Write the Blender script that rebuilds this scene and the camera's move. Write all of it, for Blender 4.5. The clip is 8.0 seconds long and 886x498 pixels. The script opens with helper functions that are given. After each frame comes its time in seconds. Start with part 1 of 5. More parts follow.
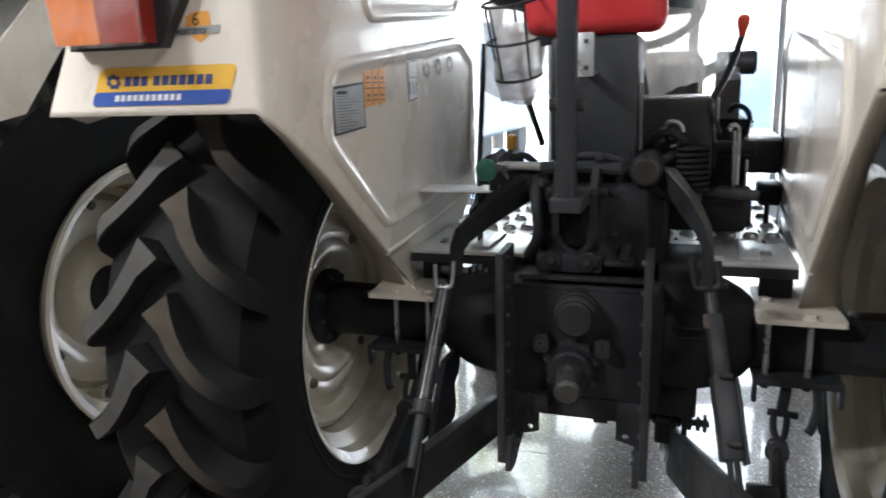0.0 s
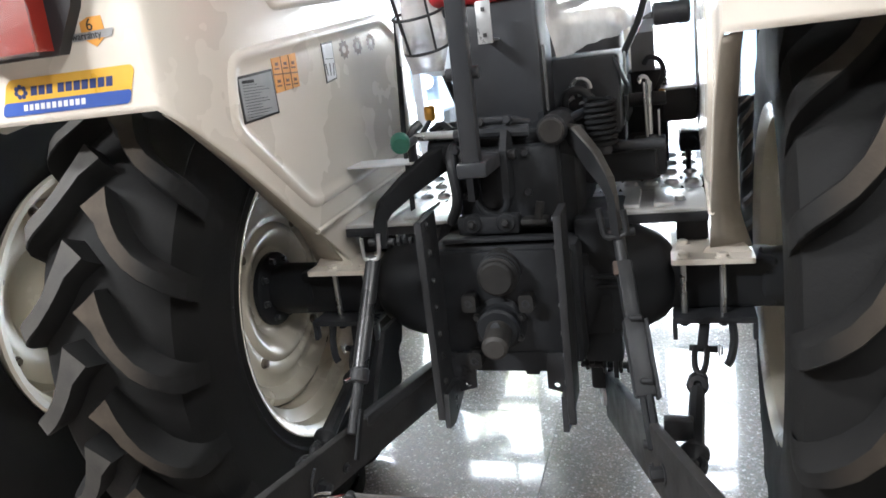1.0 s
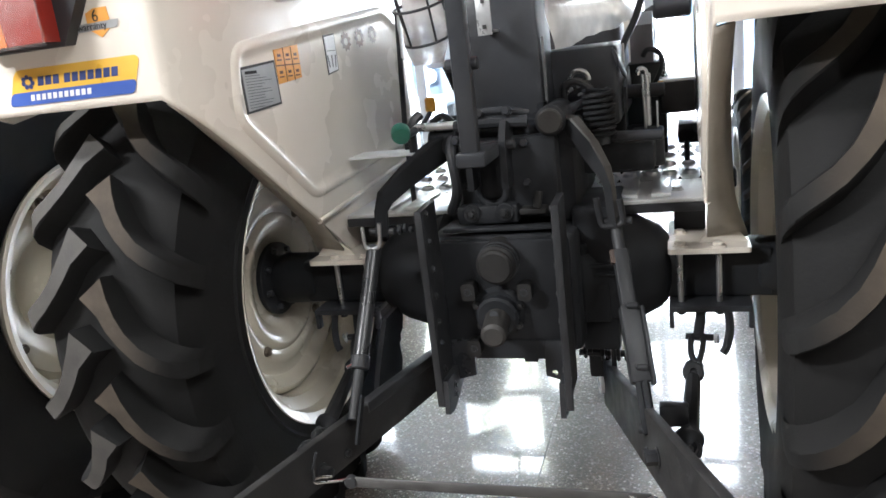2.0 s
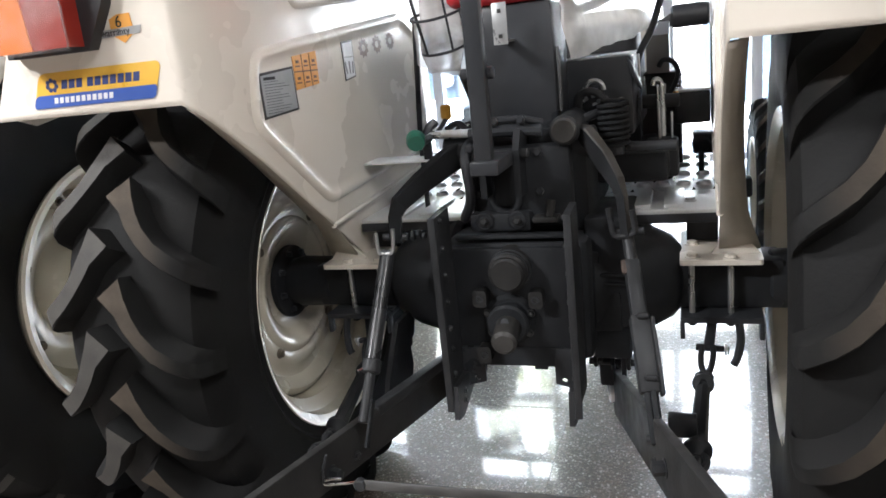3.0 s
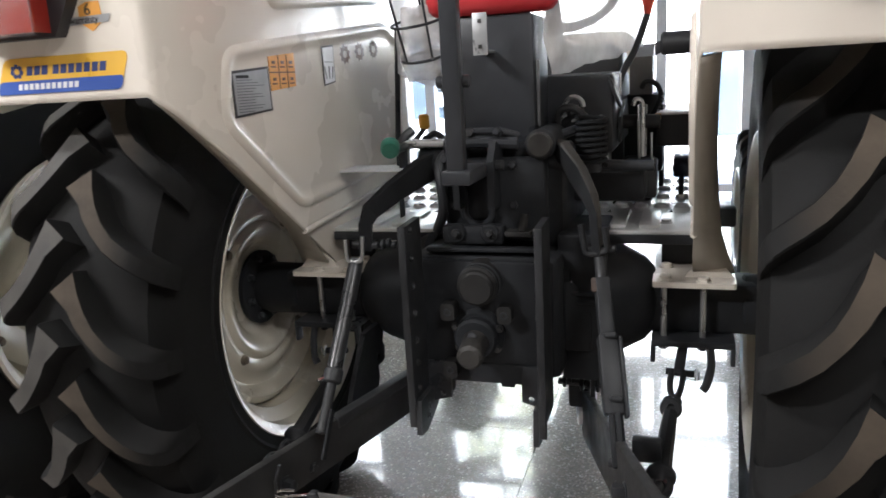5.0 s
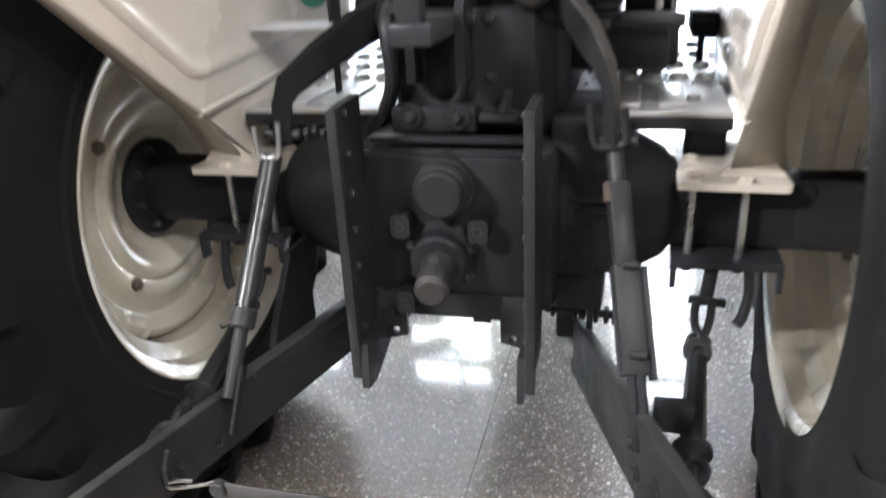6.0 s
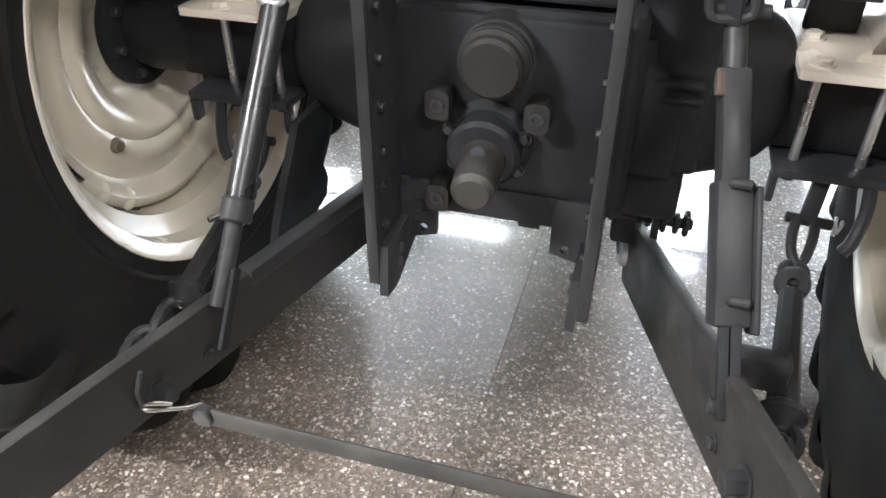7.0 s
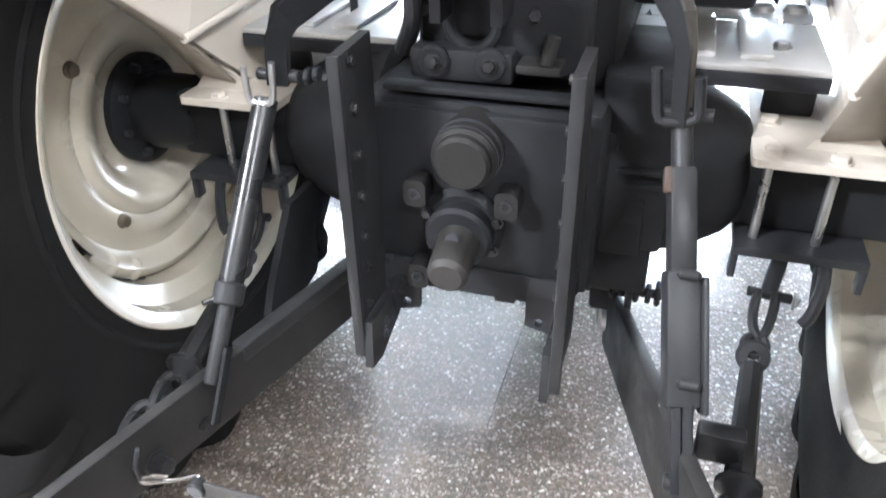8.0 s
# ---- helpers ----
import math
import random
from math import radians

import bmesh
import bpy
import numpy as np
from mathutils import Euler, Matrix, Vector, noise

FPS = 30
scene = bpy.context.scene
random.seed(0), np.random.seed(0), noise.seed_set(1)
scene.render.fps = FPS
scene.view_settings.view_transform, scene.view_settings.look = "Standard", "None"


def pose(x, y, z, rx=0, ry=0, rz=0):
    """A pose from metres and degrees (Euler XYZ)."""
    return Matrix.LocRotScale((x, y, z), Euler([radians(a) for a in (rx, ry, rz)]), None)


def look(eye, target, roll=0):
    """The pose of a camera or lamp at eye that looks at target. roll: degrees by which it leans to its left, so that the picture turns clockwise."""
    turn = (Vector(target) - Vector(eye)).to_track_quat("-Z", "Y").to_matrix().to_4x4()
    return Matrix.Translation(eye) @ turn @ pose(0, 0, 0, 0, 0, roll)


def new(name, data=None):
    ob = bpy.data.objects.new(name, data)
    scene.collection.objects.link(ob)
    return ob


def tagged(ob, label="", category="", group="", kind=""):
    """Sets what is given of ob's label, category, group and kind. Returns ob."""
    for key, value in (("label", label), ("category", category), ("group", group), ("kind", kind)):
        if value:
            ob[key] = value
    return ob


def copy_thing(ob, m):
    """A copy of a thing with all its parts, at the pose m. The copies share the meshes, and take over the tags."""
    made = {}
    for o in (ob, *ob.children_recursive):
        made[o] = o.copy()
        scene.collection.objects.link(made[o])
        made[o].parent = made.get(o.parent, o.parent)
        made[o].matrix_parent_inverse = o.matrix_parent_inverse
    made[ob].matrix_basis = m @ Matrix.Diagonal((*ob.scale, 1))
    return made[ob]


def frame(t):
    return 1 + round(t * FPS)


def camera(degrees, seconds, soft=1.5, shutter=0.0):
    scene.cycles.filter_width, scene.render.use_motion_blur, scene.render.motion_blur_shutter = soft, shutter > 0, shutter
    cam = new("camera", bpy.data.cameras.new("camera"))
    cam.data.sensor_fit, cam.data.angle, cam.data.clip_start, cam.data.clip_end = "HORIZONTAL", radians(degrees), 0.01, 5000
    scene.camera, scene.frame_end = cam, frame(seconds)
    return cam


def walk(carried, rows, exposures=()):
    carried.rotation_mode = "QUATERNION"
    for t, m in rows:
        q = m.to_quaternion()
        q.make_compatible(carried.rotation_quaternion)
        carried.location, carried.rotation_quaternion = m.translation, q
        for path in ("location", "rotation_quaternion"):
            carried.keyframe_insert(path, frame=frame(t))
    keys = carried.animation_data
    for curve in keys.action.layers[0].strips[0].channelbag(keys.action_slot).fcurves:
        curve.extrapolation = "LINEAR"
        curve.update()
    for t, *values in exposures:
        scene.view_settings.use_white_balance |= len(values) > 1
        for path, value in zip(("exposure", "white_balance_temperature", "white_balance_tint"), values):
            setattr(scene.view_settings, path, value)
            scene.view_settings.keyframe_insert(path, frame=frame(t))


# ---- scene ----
# ------------------------------------------------------------ camera
cam = camera(61.7, 8.0, soft=1.6, shutter=0.4)
PATH = [
    (0, (0.201, -1.663, 1.202), (-0.418, 0.19, 0.776), -1.6),
    (0.5, (0.302, -1.654, 1.208), (-0.272, 0.206, 0.751), -5.3),
    (1, (0.353, -1.679, 1.2), (-0.241, 0.164, 0.701), -6.9),
    (1.5, (0.365, -1.697, 1.19), (-0.233, 0.141, 0.677), -6.9),
    (3, (0.375, -1.711, 1.203), (-0.265, 0.117, 0.704), -6.1),
    (3.5, (0.382, -1.724, 1.207), (-0.269, 0.101, 0.71), -4.4),
    (4, (0.378, -1.725, 1.196), (-0.269, 0.106, 0.72), -3.7),
    (5.3, (0.41, -1.616, 1.17), (-0.166, 0.246, 0.722), -2.9),
    (5.5, (0.39, -1.55, 1.181), (-0.133, 0.314, 0.678), -3.3),
    (6, (0.277, -1.26, 1.101), (-0.208, 0.517, 0.322), -2.9),
    (6.5, (0.194, -1.068, 1.061), (-0.284, 0.546, -0.02), -0.3),
    (7, (0.181, -1.043, 1.057), (-0.293, 0.531, -0.081), 0.1),
    (7.5, (0.21, -1.075, 1.124), (-0.279, 0.483, -0.031), -0.4),
    (8, (0.234, -1.047, 1.145), (-0.293, 0.56, 0.077), -1.2),
]
walk(cam, [(t, look(eye, target, roll)) for t, eye, target, roll in PATH],
     exposures=[(0, 4.05, 5850, 9), (0.5, 4.6, 5850, 9), (1, 4.8, 5850, 9), (1.5, 4.82, 5850, 9), (3, 4.57, 5900, 10), (4, 4.24, 5900, 10), (5.5, 4.42, 6000, 11), (6, 5.22, 5950, 11), (6.5, 5.42, 6030, 10), (7, 5.5, 6020, 10), (7.5, 5.65, 5770, 9), (8, 5.93, 5650, 10)])

# ------------------------------------------------------------ light
world = bpy.data.worlds.new("sky")
scene.world = world
world.use_nodes = True
wn = world.node_tree
sky = wn.nodes.new("ShaderNodeTexSky")
sky.sky_type, sky.sun_disc = "NISHITA", False
sky.sun_elevation, sky.sun_rotation = radians(50), radians(214)
wn.links.new(sky.outputs[0], wn.nodes["Background"].inputs[0])
wn.nodes["Background"].inputs[1].default_value = 0.13

sun = new("sun", bpy.data.lights.new("sun", "SUN"))
sun.data.energy, sun.data.angle, sun.data.color = 4.6, radians(0.6), (1.0, 0.95, 0.88)
sun.matrix_world = look((-6, -9, 12.9), (0, 0, 0))


def area(name, eye, target, w, h, watts, color):
    ob = new(name, bpy.data.lights.new(name, "AREA"))
    ob.data.shape, ob.data.size, ob.data.size_y = "RECTANGLE", w, h
    ob.data.energy, ob.data.color = watts, color
    ob.matrix_world = look(eye, target)
    return ob


CEILING_LIGHTS = [(-2.6, -1.7, 7), (1.8, -1.7, 1.0), (-2.6, -3.2, 11), (1.8, -3.2, 2.0)]
for lx, ly, watts in CEILING_LIGHTS:
    area("ceiling_lamp", (lx, ly, 3.53), (lx, ly, 0), 1.1, 0.28, watts, (1.0, 0.95, 0.88))


# ------------------------------------------------------------ materials
def shader(name, color=(0.5, 0.5, 0.5), rough=0.5, metal=0.0, **extra):
    m = bpy.data.materials.new(name)
    m.use_nodes = True
    n = m.node_tree
    p = n.nodes["Principled BSDF"]
    p.inputs["Base Color"].default_value = (*color, 1)
    p.inputs["Roughness"].default_value = rough
    p.inputs["Metallic"].default_value = metal
    for k, v in extra.items():
        p.inputs[k.replace("_", " ")].default_value = v
    return m, n, p


def noise_node(n, scale, detail=4.0, rough=0.55, coord="Object"):
    tc = n.nodes.new("ShaderNodeTexCoord")
    t = n.nodes.new("ShaderNodeTexNoise")
    t.inputs["Scale"].default_value, t.inputs["Detail"].default_value = scale, detail
    t.inputs["Roughness"].default_value = rough
    n.links.new(tc.outputs[coord], t.inputs["Vector"])
    return t


def ramp(n, src, stops):
    r = n.nodes.new("ShaderNodeValToRGB")
    el = r.color_ramp.elements
    while len(el) < len(stops):
        el.new(0.5)
    for e, (pos, c) in zip(el, stops):
        e.position, e.color = pos, (*c, 1) if len(c) == 3 else c
    n.links.new(src, r.inputs[0])
    return r


def bump(n, p, src, strength, dist):
    b = n.nodes.new("ShaderNodeBump")
    b.inputs["Strength"].default_value, b.inputs["Distance"].default_value = strength, dist
    n.links.new(src, b.inputs["Height"])
    n.links.new(b.outputs[0], p.inputs["Normal"])
    return b


def mottled(name, dark, light, rough, scale, metal=0.0, fine=60.0, relief=0.15, dist=0.002, spread=0.12, **extra):
    """Two scales of variation: patches of wear and dust, and a fine grain."""
    m, n, p = shader(name, light, rough, metal, **extra)
    big, small = noise_node(n, scale), noise_node(n, fine, 2)
    c = ramp(n, big.outputs[0], [(0.3, dark), (0.7, light)])
    n.links.new(c.outputs[0], p.inputs["Base Color"])
    mr = n.nodes.new("ShaderNodeMapRange")
    mr.inputs["From Min"].default_value, mr.inputs["From Max"].default_value = 0.3, 0.7
    mr.inputs["To Min"].default_value, mr.inputs["To Max"].default_value = max(rough - spread, 0.03), min(rough + spread, 1)
    n.links.new(big.outputs[0], mr.inputs[0])
    n.links.new(mr.outputs[0], p.inputs["Roughness"])
    bump(n, p, small.outputs[0], relief, dist)
    return m


CREAM = mottled("cream_paint", (0.72, 0.665, 0.585), (0.745, 0.69, 0.61), 0.27, 3.0, fine=240, relief=0.04, dist=0.0006, spread=0.015, Coat_Weight=0.4, Coat_Roughness=0.08)
# darker, browner cream with the fender flange's shade mixed into the colour
SHADECREAM = mottled("cream_paint_toned_for_shade", (0.26, 0.232, 0.19), (0.38, 0.34, 0.285), 0.55, 6.0, fine=120, relief=0.2, dist=0.0008, spread=0.1)
RIM = mottled("cream_rim_paint", (0.53, 0.49, 0.4), (0.605, 0.56, 0.465), 0.24, 5.0, fine=180, relief=0.06, dist=0.0008, spread=0.08, Coat_Weight=0.5, Coat_Roughness=0.07)
BLACK = mottled("black_chassis_paint", (0.026, 0.0276, 0.0312), (0.037, 0.039, 0.0435), 0.36, 7.0, fine=140, relief=0.2, dist=0.0012, spread=0.12, Specular_IOR_Level=0.25)
CAST = mottled("black_cast_iron", (0.017, 0.018, 0.0202), (0.025, 0.0265, 0.0295), 0.52, 9.0, fine=220, relief=0.2, dist=0.0012, spread=0.12, Specular_IOR_Level=0.14)
LINKGREY = mottled("dark_grey_forged_steel", (0.018, 0.0186, 0.0202), (0.029, 0.0298, 0.0318), 0.45, 8.0, fine=160, relief=0.2, dist=0.0012, spread=0.14, Specular_IOR_Level=0.24)
RODSTEEL = mottled("oiled_dark_rod_steel", (0.022, 0.0228, 0.0245), (0.034, 0.035, 0.037), 0.3, 12.0, metal=0.25, fine=160, relief=0.15, dist=0.0008, spread=0.1)
WORNGREY = mottled("worn_dark_grey_casting", (0.026, 0.0248, 0.0238), (0.044, 0.0415, 0.039), 0.5, 20.0, fine=160, relief=0.3, dist=0.0015, spread=0.12, Specular_IOR_Level=0.35)
RUBBER = mottled("black_tyre_rubber", (0.0105, 0.0105, 0.0107), (0.0165, 0.0163, 0.016), 0.7, 6.0, fine=120, relief=0.3, dist=0.0015, spread=0.1, Specular_IOR_Level=0.1)
MIDGREY = mottled("grey_steel_plate", (0.045, 0.045, 0.047), (0.075, 0.075, 0.077), 0.42, 8.0, fine=160, relief=0.25, dist=0.0015, spread=0.12)
CAPGREY = mottled("dull_moulded_cap", (0.0135, 0.0133, 0.0135), (0.024, 0.0233, 0.0228), 0.6, 22.0, fine=160, relief=0.3, dist=0.0015, spread=0.1, Specular_IOR_Level=0.3)
MATTEBLACK = mottled("dull_black_steel", (0.015, 0.0157, 0.0172), (0.021, 0.0218, 0.0236), 0.75, 9.0, fine=160, relief=0.3, dist=0.0015, Specular_IOR_Level=0.08)
BOLTSTEEL = mottled("greyed_bolt_steel", (0.04, 0.041, 0.043), (0.085, 0.087, 0.09), 0.38, 30.0, metal=0.8, fine=200, relief=0.1)
PANELGREY = mottled("grey_moulded_plastic", (0.14, 0.14, 0.145), (0.2, 0.2, 0.205), 0.45, 10.0, fine=200, relief=0.2)
BOLTBROWN = mottled("dull_brown_steel", (0.11, 0.09, 0.07), (0.19, 0.16, 0.125), 0.5, 30.0, metal=0.4, fine=200)
LUGTOP = mottled("dusty_lug_rubber", (0.026, 0.024, 0.022), (0.058, 0.054, 0.048), 0.8, 14.0, fine=150, relief=0.35, dist=0.0015, spread=0.08)
LUGFADE = mottled("dusty_lug_rubber_darker_outwards", (0.03, 0.025, 0.02), (0.082, 0.066, 0.051), 0.8, 9.0, fine=150, relief=0.35, dist=0.0015, spread=0.08, Specular_IOR_Level=0.15)
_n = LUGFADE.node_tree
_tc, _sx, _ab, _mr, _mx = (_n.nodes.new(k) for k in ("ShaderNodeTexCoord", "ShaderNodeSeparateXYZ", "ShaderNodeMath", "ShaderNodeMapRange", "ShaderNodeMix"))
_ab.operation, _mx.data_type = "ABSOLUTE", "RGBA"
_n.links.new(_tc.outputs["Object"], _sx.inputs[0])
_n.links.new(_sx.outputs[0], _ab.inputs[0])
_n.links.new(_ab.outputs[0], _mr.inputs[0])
# dusty tone turns near-black from 0.05 to 0.14 across from the middle
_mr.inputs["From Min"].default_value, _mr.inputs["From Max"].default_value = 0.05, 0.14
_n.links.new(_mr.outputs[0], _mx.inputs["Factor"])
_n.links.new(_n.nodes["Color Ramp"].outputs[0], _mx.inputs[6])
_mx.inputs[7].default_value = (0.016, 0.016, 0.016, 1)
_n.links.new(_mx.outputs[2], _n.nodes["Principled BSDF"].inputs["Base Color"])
STEEL = mottled("zinc_plated_steel", (0.42, 0.43, 0.44), (0.56, 0.57, 0.58), 0.32, 18.0, metal=0.9, fine=200, relief=0.1, dist=0.0006)
PLATE = mottled("bare_aluminium_footplate", (0.78, 0.79, 0.8), (0.86, 0.87, 0.88), 0.42, 9.0, metal=0.75, fine=160, relief=0.15, dist=0.0008)
CHROME = mottled("bright_chrome", (0.6, 0.6, 0.6), (0.7, 0.7, 0.7), 0.18, 20.0, metal=1.0, fine=200, relief=0.05, dist=0.0005, spread=0.06)
REDVINYL = mottled("red_vinyl", (0.4, 0.02, 0.026), (0.48, 0.034, 0.038), 0.42, 8.0, fine=300, relief=0.2, dist=0.0008)
BLACKVINYL = mottled("black_vinyl", (0.018, 0.018, 0.02), (0.03, 0.03, 0.032), 0.5, 8.0, fine=300, relief=0.3, dist=0.0008)
GREEN = mottled("green_plastic", (0.01, 0.09, 0.06), (0.015, 0.13, 0.085), 0.35, 15.0, fine=120)
YELLOW = mottled("ochre_plastic_knob", (0.5, 0.25, 0.03), (0.6, 0.32, 0.05), 0.4, 15.0, fine=120)
REDKNOB = mottled("red_plastic_knob", (0.6, 0.05, 0.03), (0.7, 0.08, 0.04), 0.35, 15.0, fine=120)
ORANGELENS, _n, _p = shader("orange_lens", (0.8, 0.22, 0.03), 0.18, 0, Transmission_Weight=0.25, Coat_Weight=0.6)
REDLENS, _n, _p = shader("red_lens", (0.32, 0.03, 0.02), 0.2, 0, Transmission_Weight=0.2, Coat_Weight=0.6)
DECALYELLOW = mottled("yellow_decal", (0.72, 0.42, 0.05), (0.78, 0.47, 0.07), 0.35, 20.0, fine=200, relief=0.03)
DECALBLUE = mottled("blue_decal", (0.05, 0.1, 0.36), (0.06, 0.12, 0.42), 0.35, 20.0, fine=200, relief=0.03)
DECALNAVY = mottled("navy_print", (0.03, 0.05, 0.16), (0.04, 0.06, 0.2), 0.4, 20.0, fine=200, relief=0.03)
DECALWHITE = mottled("white_print", (0.75, 0.76, 0.78), (0.8, 0.8, 0.82), 0.4, 20.0, fine=200, relief=0.03)
DECALORANGE = mottled("orange_decal", (0.72, 0.33, 0.06), (0.78, 0.38, 0.08), 0.4, 20.0, fine=200, relief=0.03)
DECALBROWN = mottled("brown_print", (0.08, 0.035, 0.018), (0.12, 0.052, 0.026), 0.45, 20.0, fine=200, relief=0.03)
DECALGREY = mottled("grey_metal_label", (0.36, 0.37, 0.38), (0.46, 0.47, 0.48), 0.35, 20.0, metal=0.5, fine=200, relief=0.05)
DECALBLACK = mottled("black_print", (0.02, 0.02, 0.02), (0.04, 0.04, 0.04), 0.45, 20.0, fine=200, relief=0.03)
RUST = mottled("rusty_steel", (0.025, 0.017, 0.013), (0.06, 0.038, 0.028), 0.7, 40.0, fine=200)
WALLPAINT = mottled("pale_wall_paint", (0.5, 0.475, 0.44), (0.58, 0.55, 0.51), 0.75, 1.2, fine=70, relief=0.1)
# unseen side and back walls, toned darker to hold back bounced light
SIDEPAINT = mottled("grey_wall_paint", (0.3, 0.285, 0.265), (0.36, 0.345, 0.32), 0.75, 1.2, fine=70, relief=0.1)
BACKPAINT = mottled("dark_low_bounce_wall_paint", (0.1, 0.08, 0.065), (0.15, 0.12, 0.1), 0.6, 1.2, fine=70, relief=0.1)
CEILPAINT = mottled("white_ceiling_paint", (0.7, 0.69, 0.68), (0.76, 0.755, 0.745), 0.8, 1.0, fine=60, relief=0.1)
FRAMEWHITE = mottled("white_window_frame", (0.66, 0.68, 0.7), (0.74, 0.75, 0.77), 0.4, 4.0, fine=120, relief=0.05)
OUTGROUND = mottled("pale_concrete_yard", (0.56, 0.53, 0.48), (0.66, 0.63, 0.58), 0.85, 0.5, fine=20, relief=0.3, dist=0.01)
# pale blue metal set far below its own tone, shade put into the colour
SHADEDBLUE = mottled("shaded_blue_sheet_metal", (0.04, 0.06, 0.085), (0.06, 0.085, 0.115), 0.45, 1.5, fine=30, relief=0.1)
OUTGREY = mottled("white_painted_render", (0.68, 0.66, 0.62), (0.78, 0.765, 0.73), 0.8, 0.8, fine=20, relief=0.2)


def film_material(name, least, most):
    """Thin clear packing film: mostly see-through, milky in its folds, glossy."""
    m, n, p = shader(name, (0.87, 0.86, 0.84), 0.22)
    big = noise_node(n, 9.0, 5)
    tr = n.nodes.new("ShaderNodeBsdfTransparent")
    mix = n.nodes.new("ShaderNodeMixShader")
    mr = ramp(n, big.outputs[0], [(0.35, (least,) * 3), (0.7, (most,) * 3)])
    n.links.new(mr.outputs[0], mix.inputs[0])
    n.links.new(tr.outputs[0], mix.inputs[1])
    tl = n.nodes.new("ShaderNodeBsdfTranslucent")
    tl.inputs[0].default_value = (0.85, 0.86, 0.88, 1)
    half = n.nodes.new("ShaderNodeMixShader")
    half.inputs[0].default_value = 0.35
    n.links.new(p.outputs[0], half.inputs[1])
    n.links.new(tl.outputs[0], half.inputs[2])
    n.links.new(half.outputs[0], mix.inputs[2])
    n.links.new(mix.outputs[0], n.nodes["Material Output"].inputs[0])
    bump(n, p, big.outputs[0], 0.8, 0.02)
    return m


FILM = film_material("clear_packing_film", 0.6, 0.93)
BAGFILM = film_material("milky_bag_film", 0.3, 0.75)
THINFILM = film_material("thin_lamp_film", 0.04, 0.3)


def glass_material():
    m, n, p = shader("window_glass", (0.93, 0.97, 0.97), 0.02, 0, IOR=1.45)
    tr = n.nodes.new("ShaderNodeBsdfTransparent")
    tr.inputs[0].default_value = (0.74, 0.76, 0.77, 1)
    mix = n.nodes.new("ShaderNodeMixShader")
    mix.inputs[0].default_value = 0.1
    n.links.new(tr.outputs[0], mix.inputs[1])
    n.links.new(p.outputs[0], mix.inputs[2])
    n.links.new(mix.outputs[0], n.nodes["Material Output"].inputs[0])
    return m


GLASS = glass_material()


def terrazzo():
    """Polished chip floor: white, grey and rust-brown chips of two sizes in a grey-brown ground, under a clear polish."""
    m, n, p = shader("polished_terrazzo", (0.2, 0.18, 0.16), 0.32, 0, Specular_IOR_Level=0.9, Coat_Weight=1.0, Coat_Roughness=0.04, Coat_IOR=1.62)
    tc = n.nodes.new("ShaderNodeTexCoord")
    warp = n.nodes.new("ShaderNodeTexNoise")
    warp.inputs["Scale"].default_value = 70
    n.links.new(tc.outputs["Object"], warp.inputs["Vector"])
    mixv = n.nodes.new("ShaderNodeMix")
    mixv.data_type = "VECTOR"
    mixv.inputs["Factor"].default_value = 0.014
    n.links.new(tc.outputs["Object"], mixv.inputs[4])
    n.links.new(warp.outputs["Color"], mixv.inputs[5])
    layers = []
    for scale, stops in ((105, [(0.0, (0.117, 0.098, 0.082)), (0.2, (0.195, 0.137, 0.101)), (0.42, (0.221, 0.195, 0.172)), (0.62, (0.305, 0.260, 0.224)), (0.78, (0.468, 0.423, 0.377)), (0.9, (0.780, 0.741, 0.689))]),
                         (240, [(0.0, (0.111, 0.091, 0.075)), (0.35, (0.169, 0.137, 0.114)), (0.7, (0.260, 0.221, 0.189)), (0.9, (0.520, 0.474, 0.429))])):
        v = n.nodes.new("ShaderNodeTexVoronoi")
        v.inputs["Scale"].default_value = scale
        n.links.new(mixv.outputs[1], v.inputs["Vector"])
        sep = n.nodes.new("ShaderNodeSeparateColor")
        n.links.new(v.outputs["Color"], sep.inputs[0])
        c = ramp(n, sep.outputs[0], stops)
        c.color_ramp.interpolation = "CONSTANT"
        layers.append((v, c))
    (v, chips), (v2, grit) = layers
    mc = n.nodes.new("ShaderNodeMix")
    mc.data_type = "RGBA"
    edge = ramp(n, v.outputs["Distance"], [(0.36, (0, 0, 0)), (0.46, (1, 1, 1))])
    n.links.new(edge.outputs[0], mc.inputs["Factor"])
    n.links.new(chips.outputs[0], mc.inputs[6])
    n.links.new(grit.outputs[0], mc.inputs[7])
    # broad, faint staining
    big = noise_node(n, 1.7, 5)
    stain = ramp(n, big.outputs[0], [(0.32, (0.8, 0.79, 0.78)), (0.68, (1.0, 1.0, 1.0))])
    mul = n.nodes.new("ShaderNodeMix")
    mul.data_type, mul.blend_type = "RGBA", "MULTIPLY"
    mul.inputs["Factor"].default_value = 1.0
    n.links.new(mc.outputs[2], mul.inputs[6])
    n.links.new(stain.outputs[0], mul.inputs[7])
    n.links.new(mul.outputs[2], p.inputs["Base Color"])
    rr = ramp(n, noise_node(n, 2.2, 5).outputs[0], [(0.3, (0.27, 0.27, 0.27)), (0.75, (0.38, 0.38, 0.38))])
    n.links.new(rr.outputs[0], p.inputs["Roughness"])
    cr = ramp(n, noise_node(n, 7.0, 6).outputs[0], [(0.35, (0.03, 0.03, 0.03)), (0.7, (0.08, 0.08, 0.08))])
    n.links.new(cr.outputs[0], p.inputs["Coat Roughness"])
    bump(n, p, noise_node(n, 5.0, 2).outputs[0], 0.05, 0.003)
    return m


TERRAZZO = terrazzo()
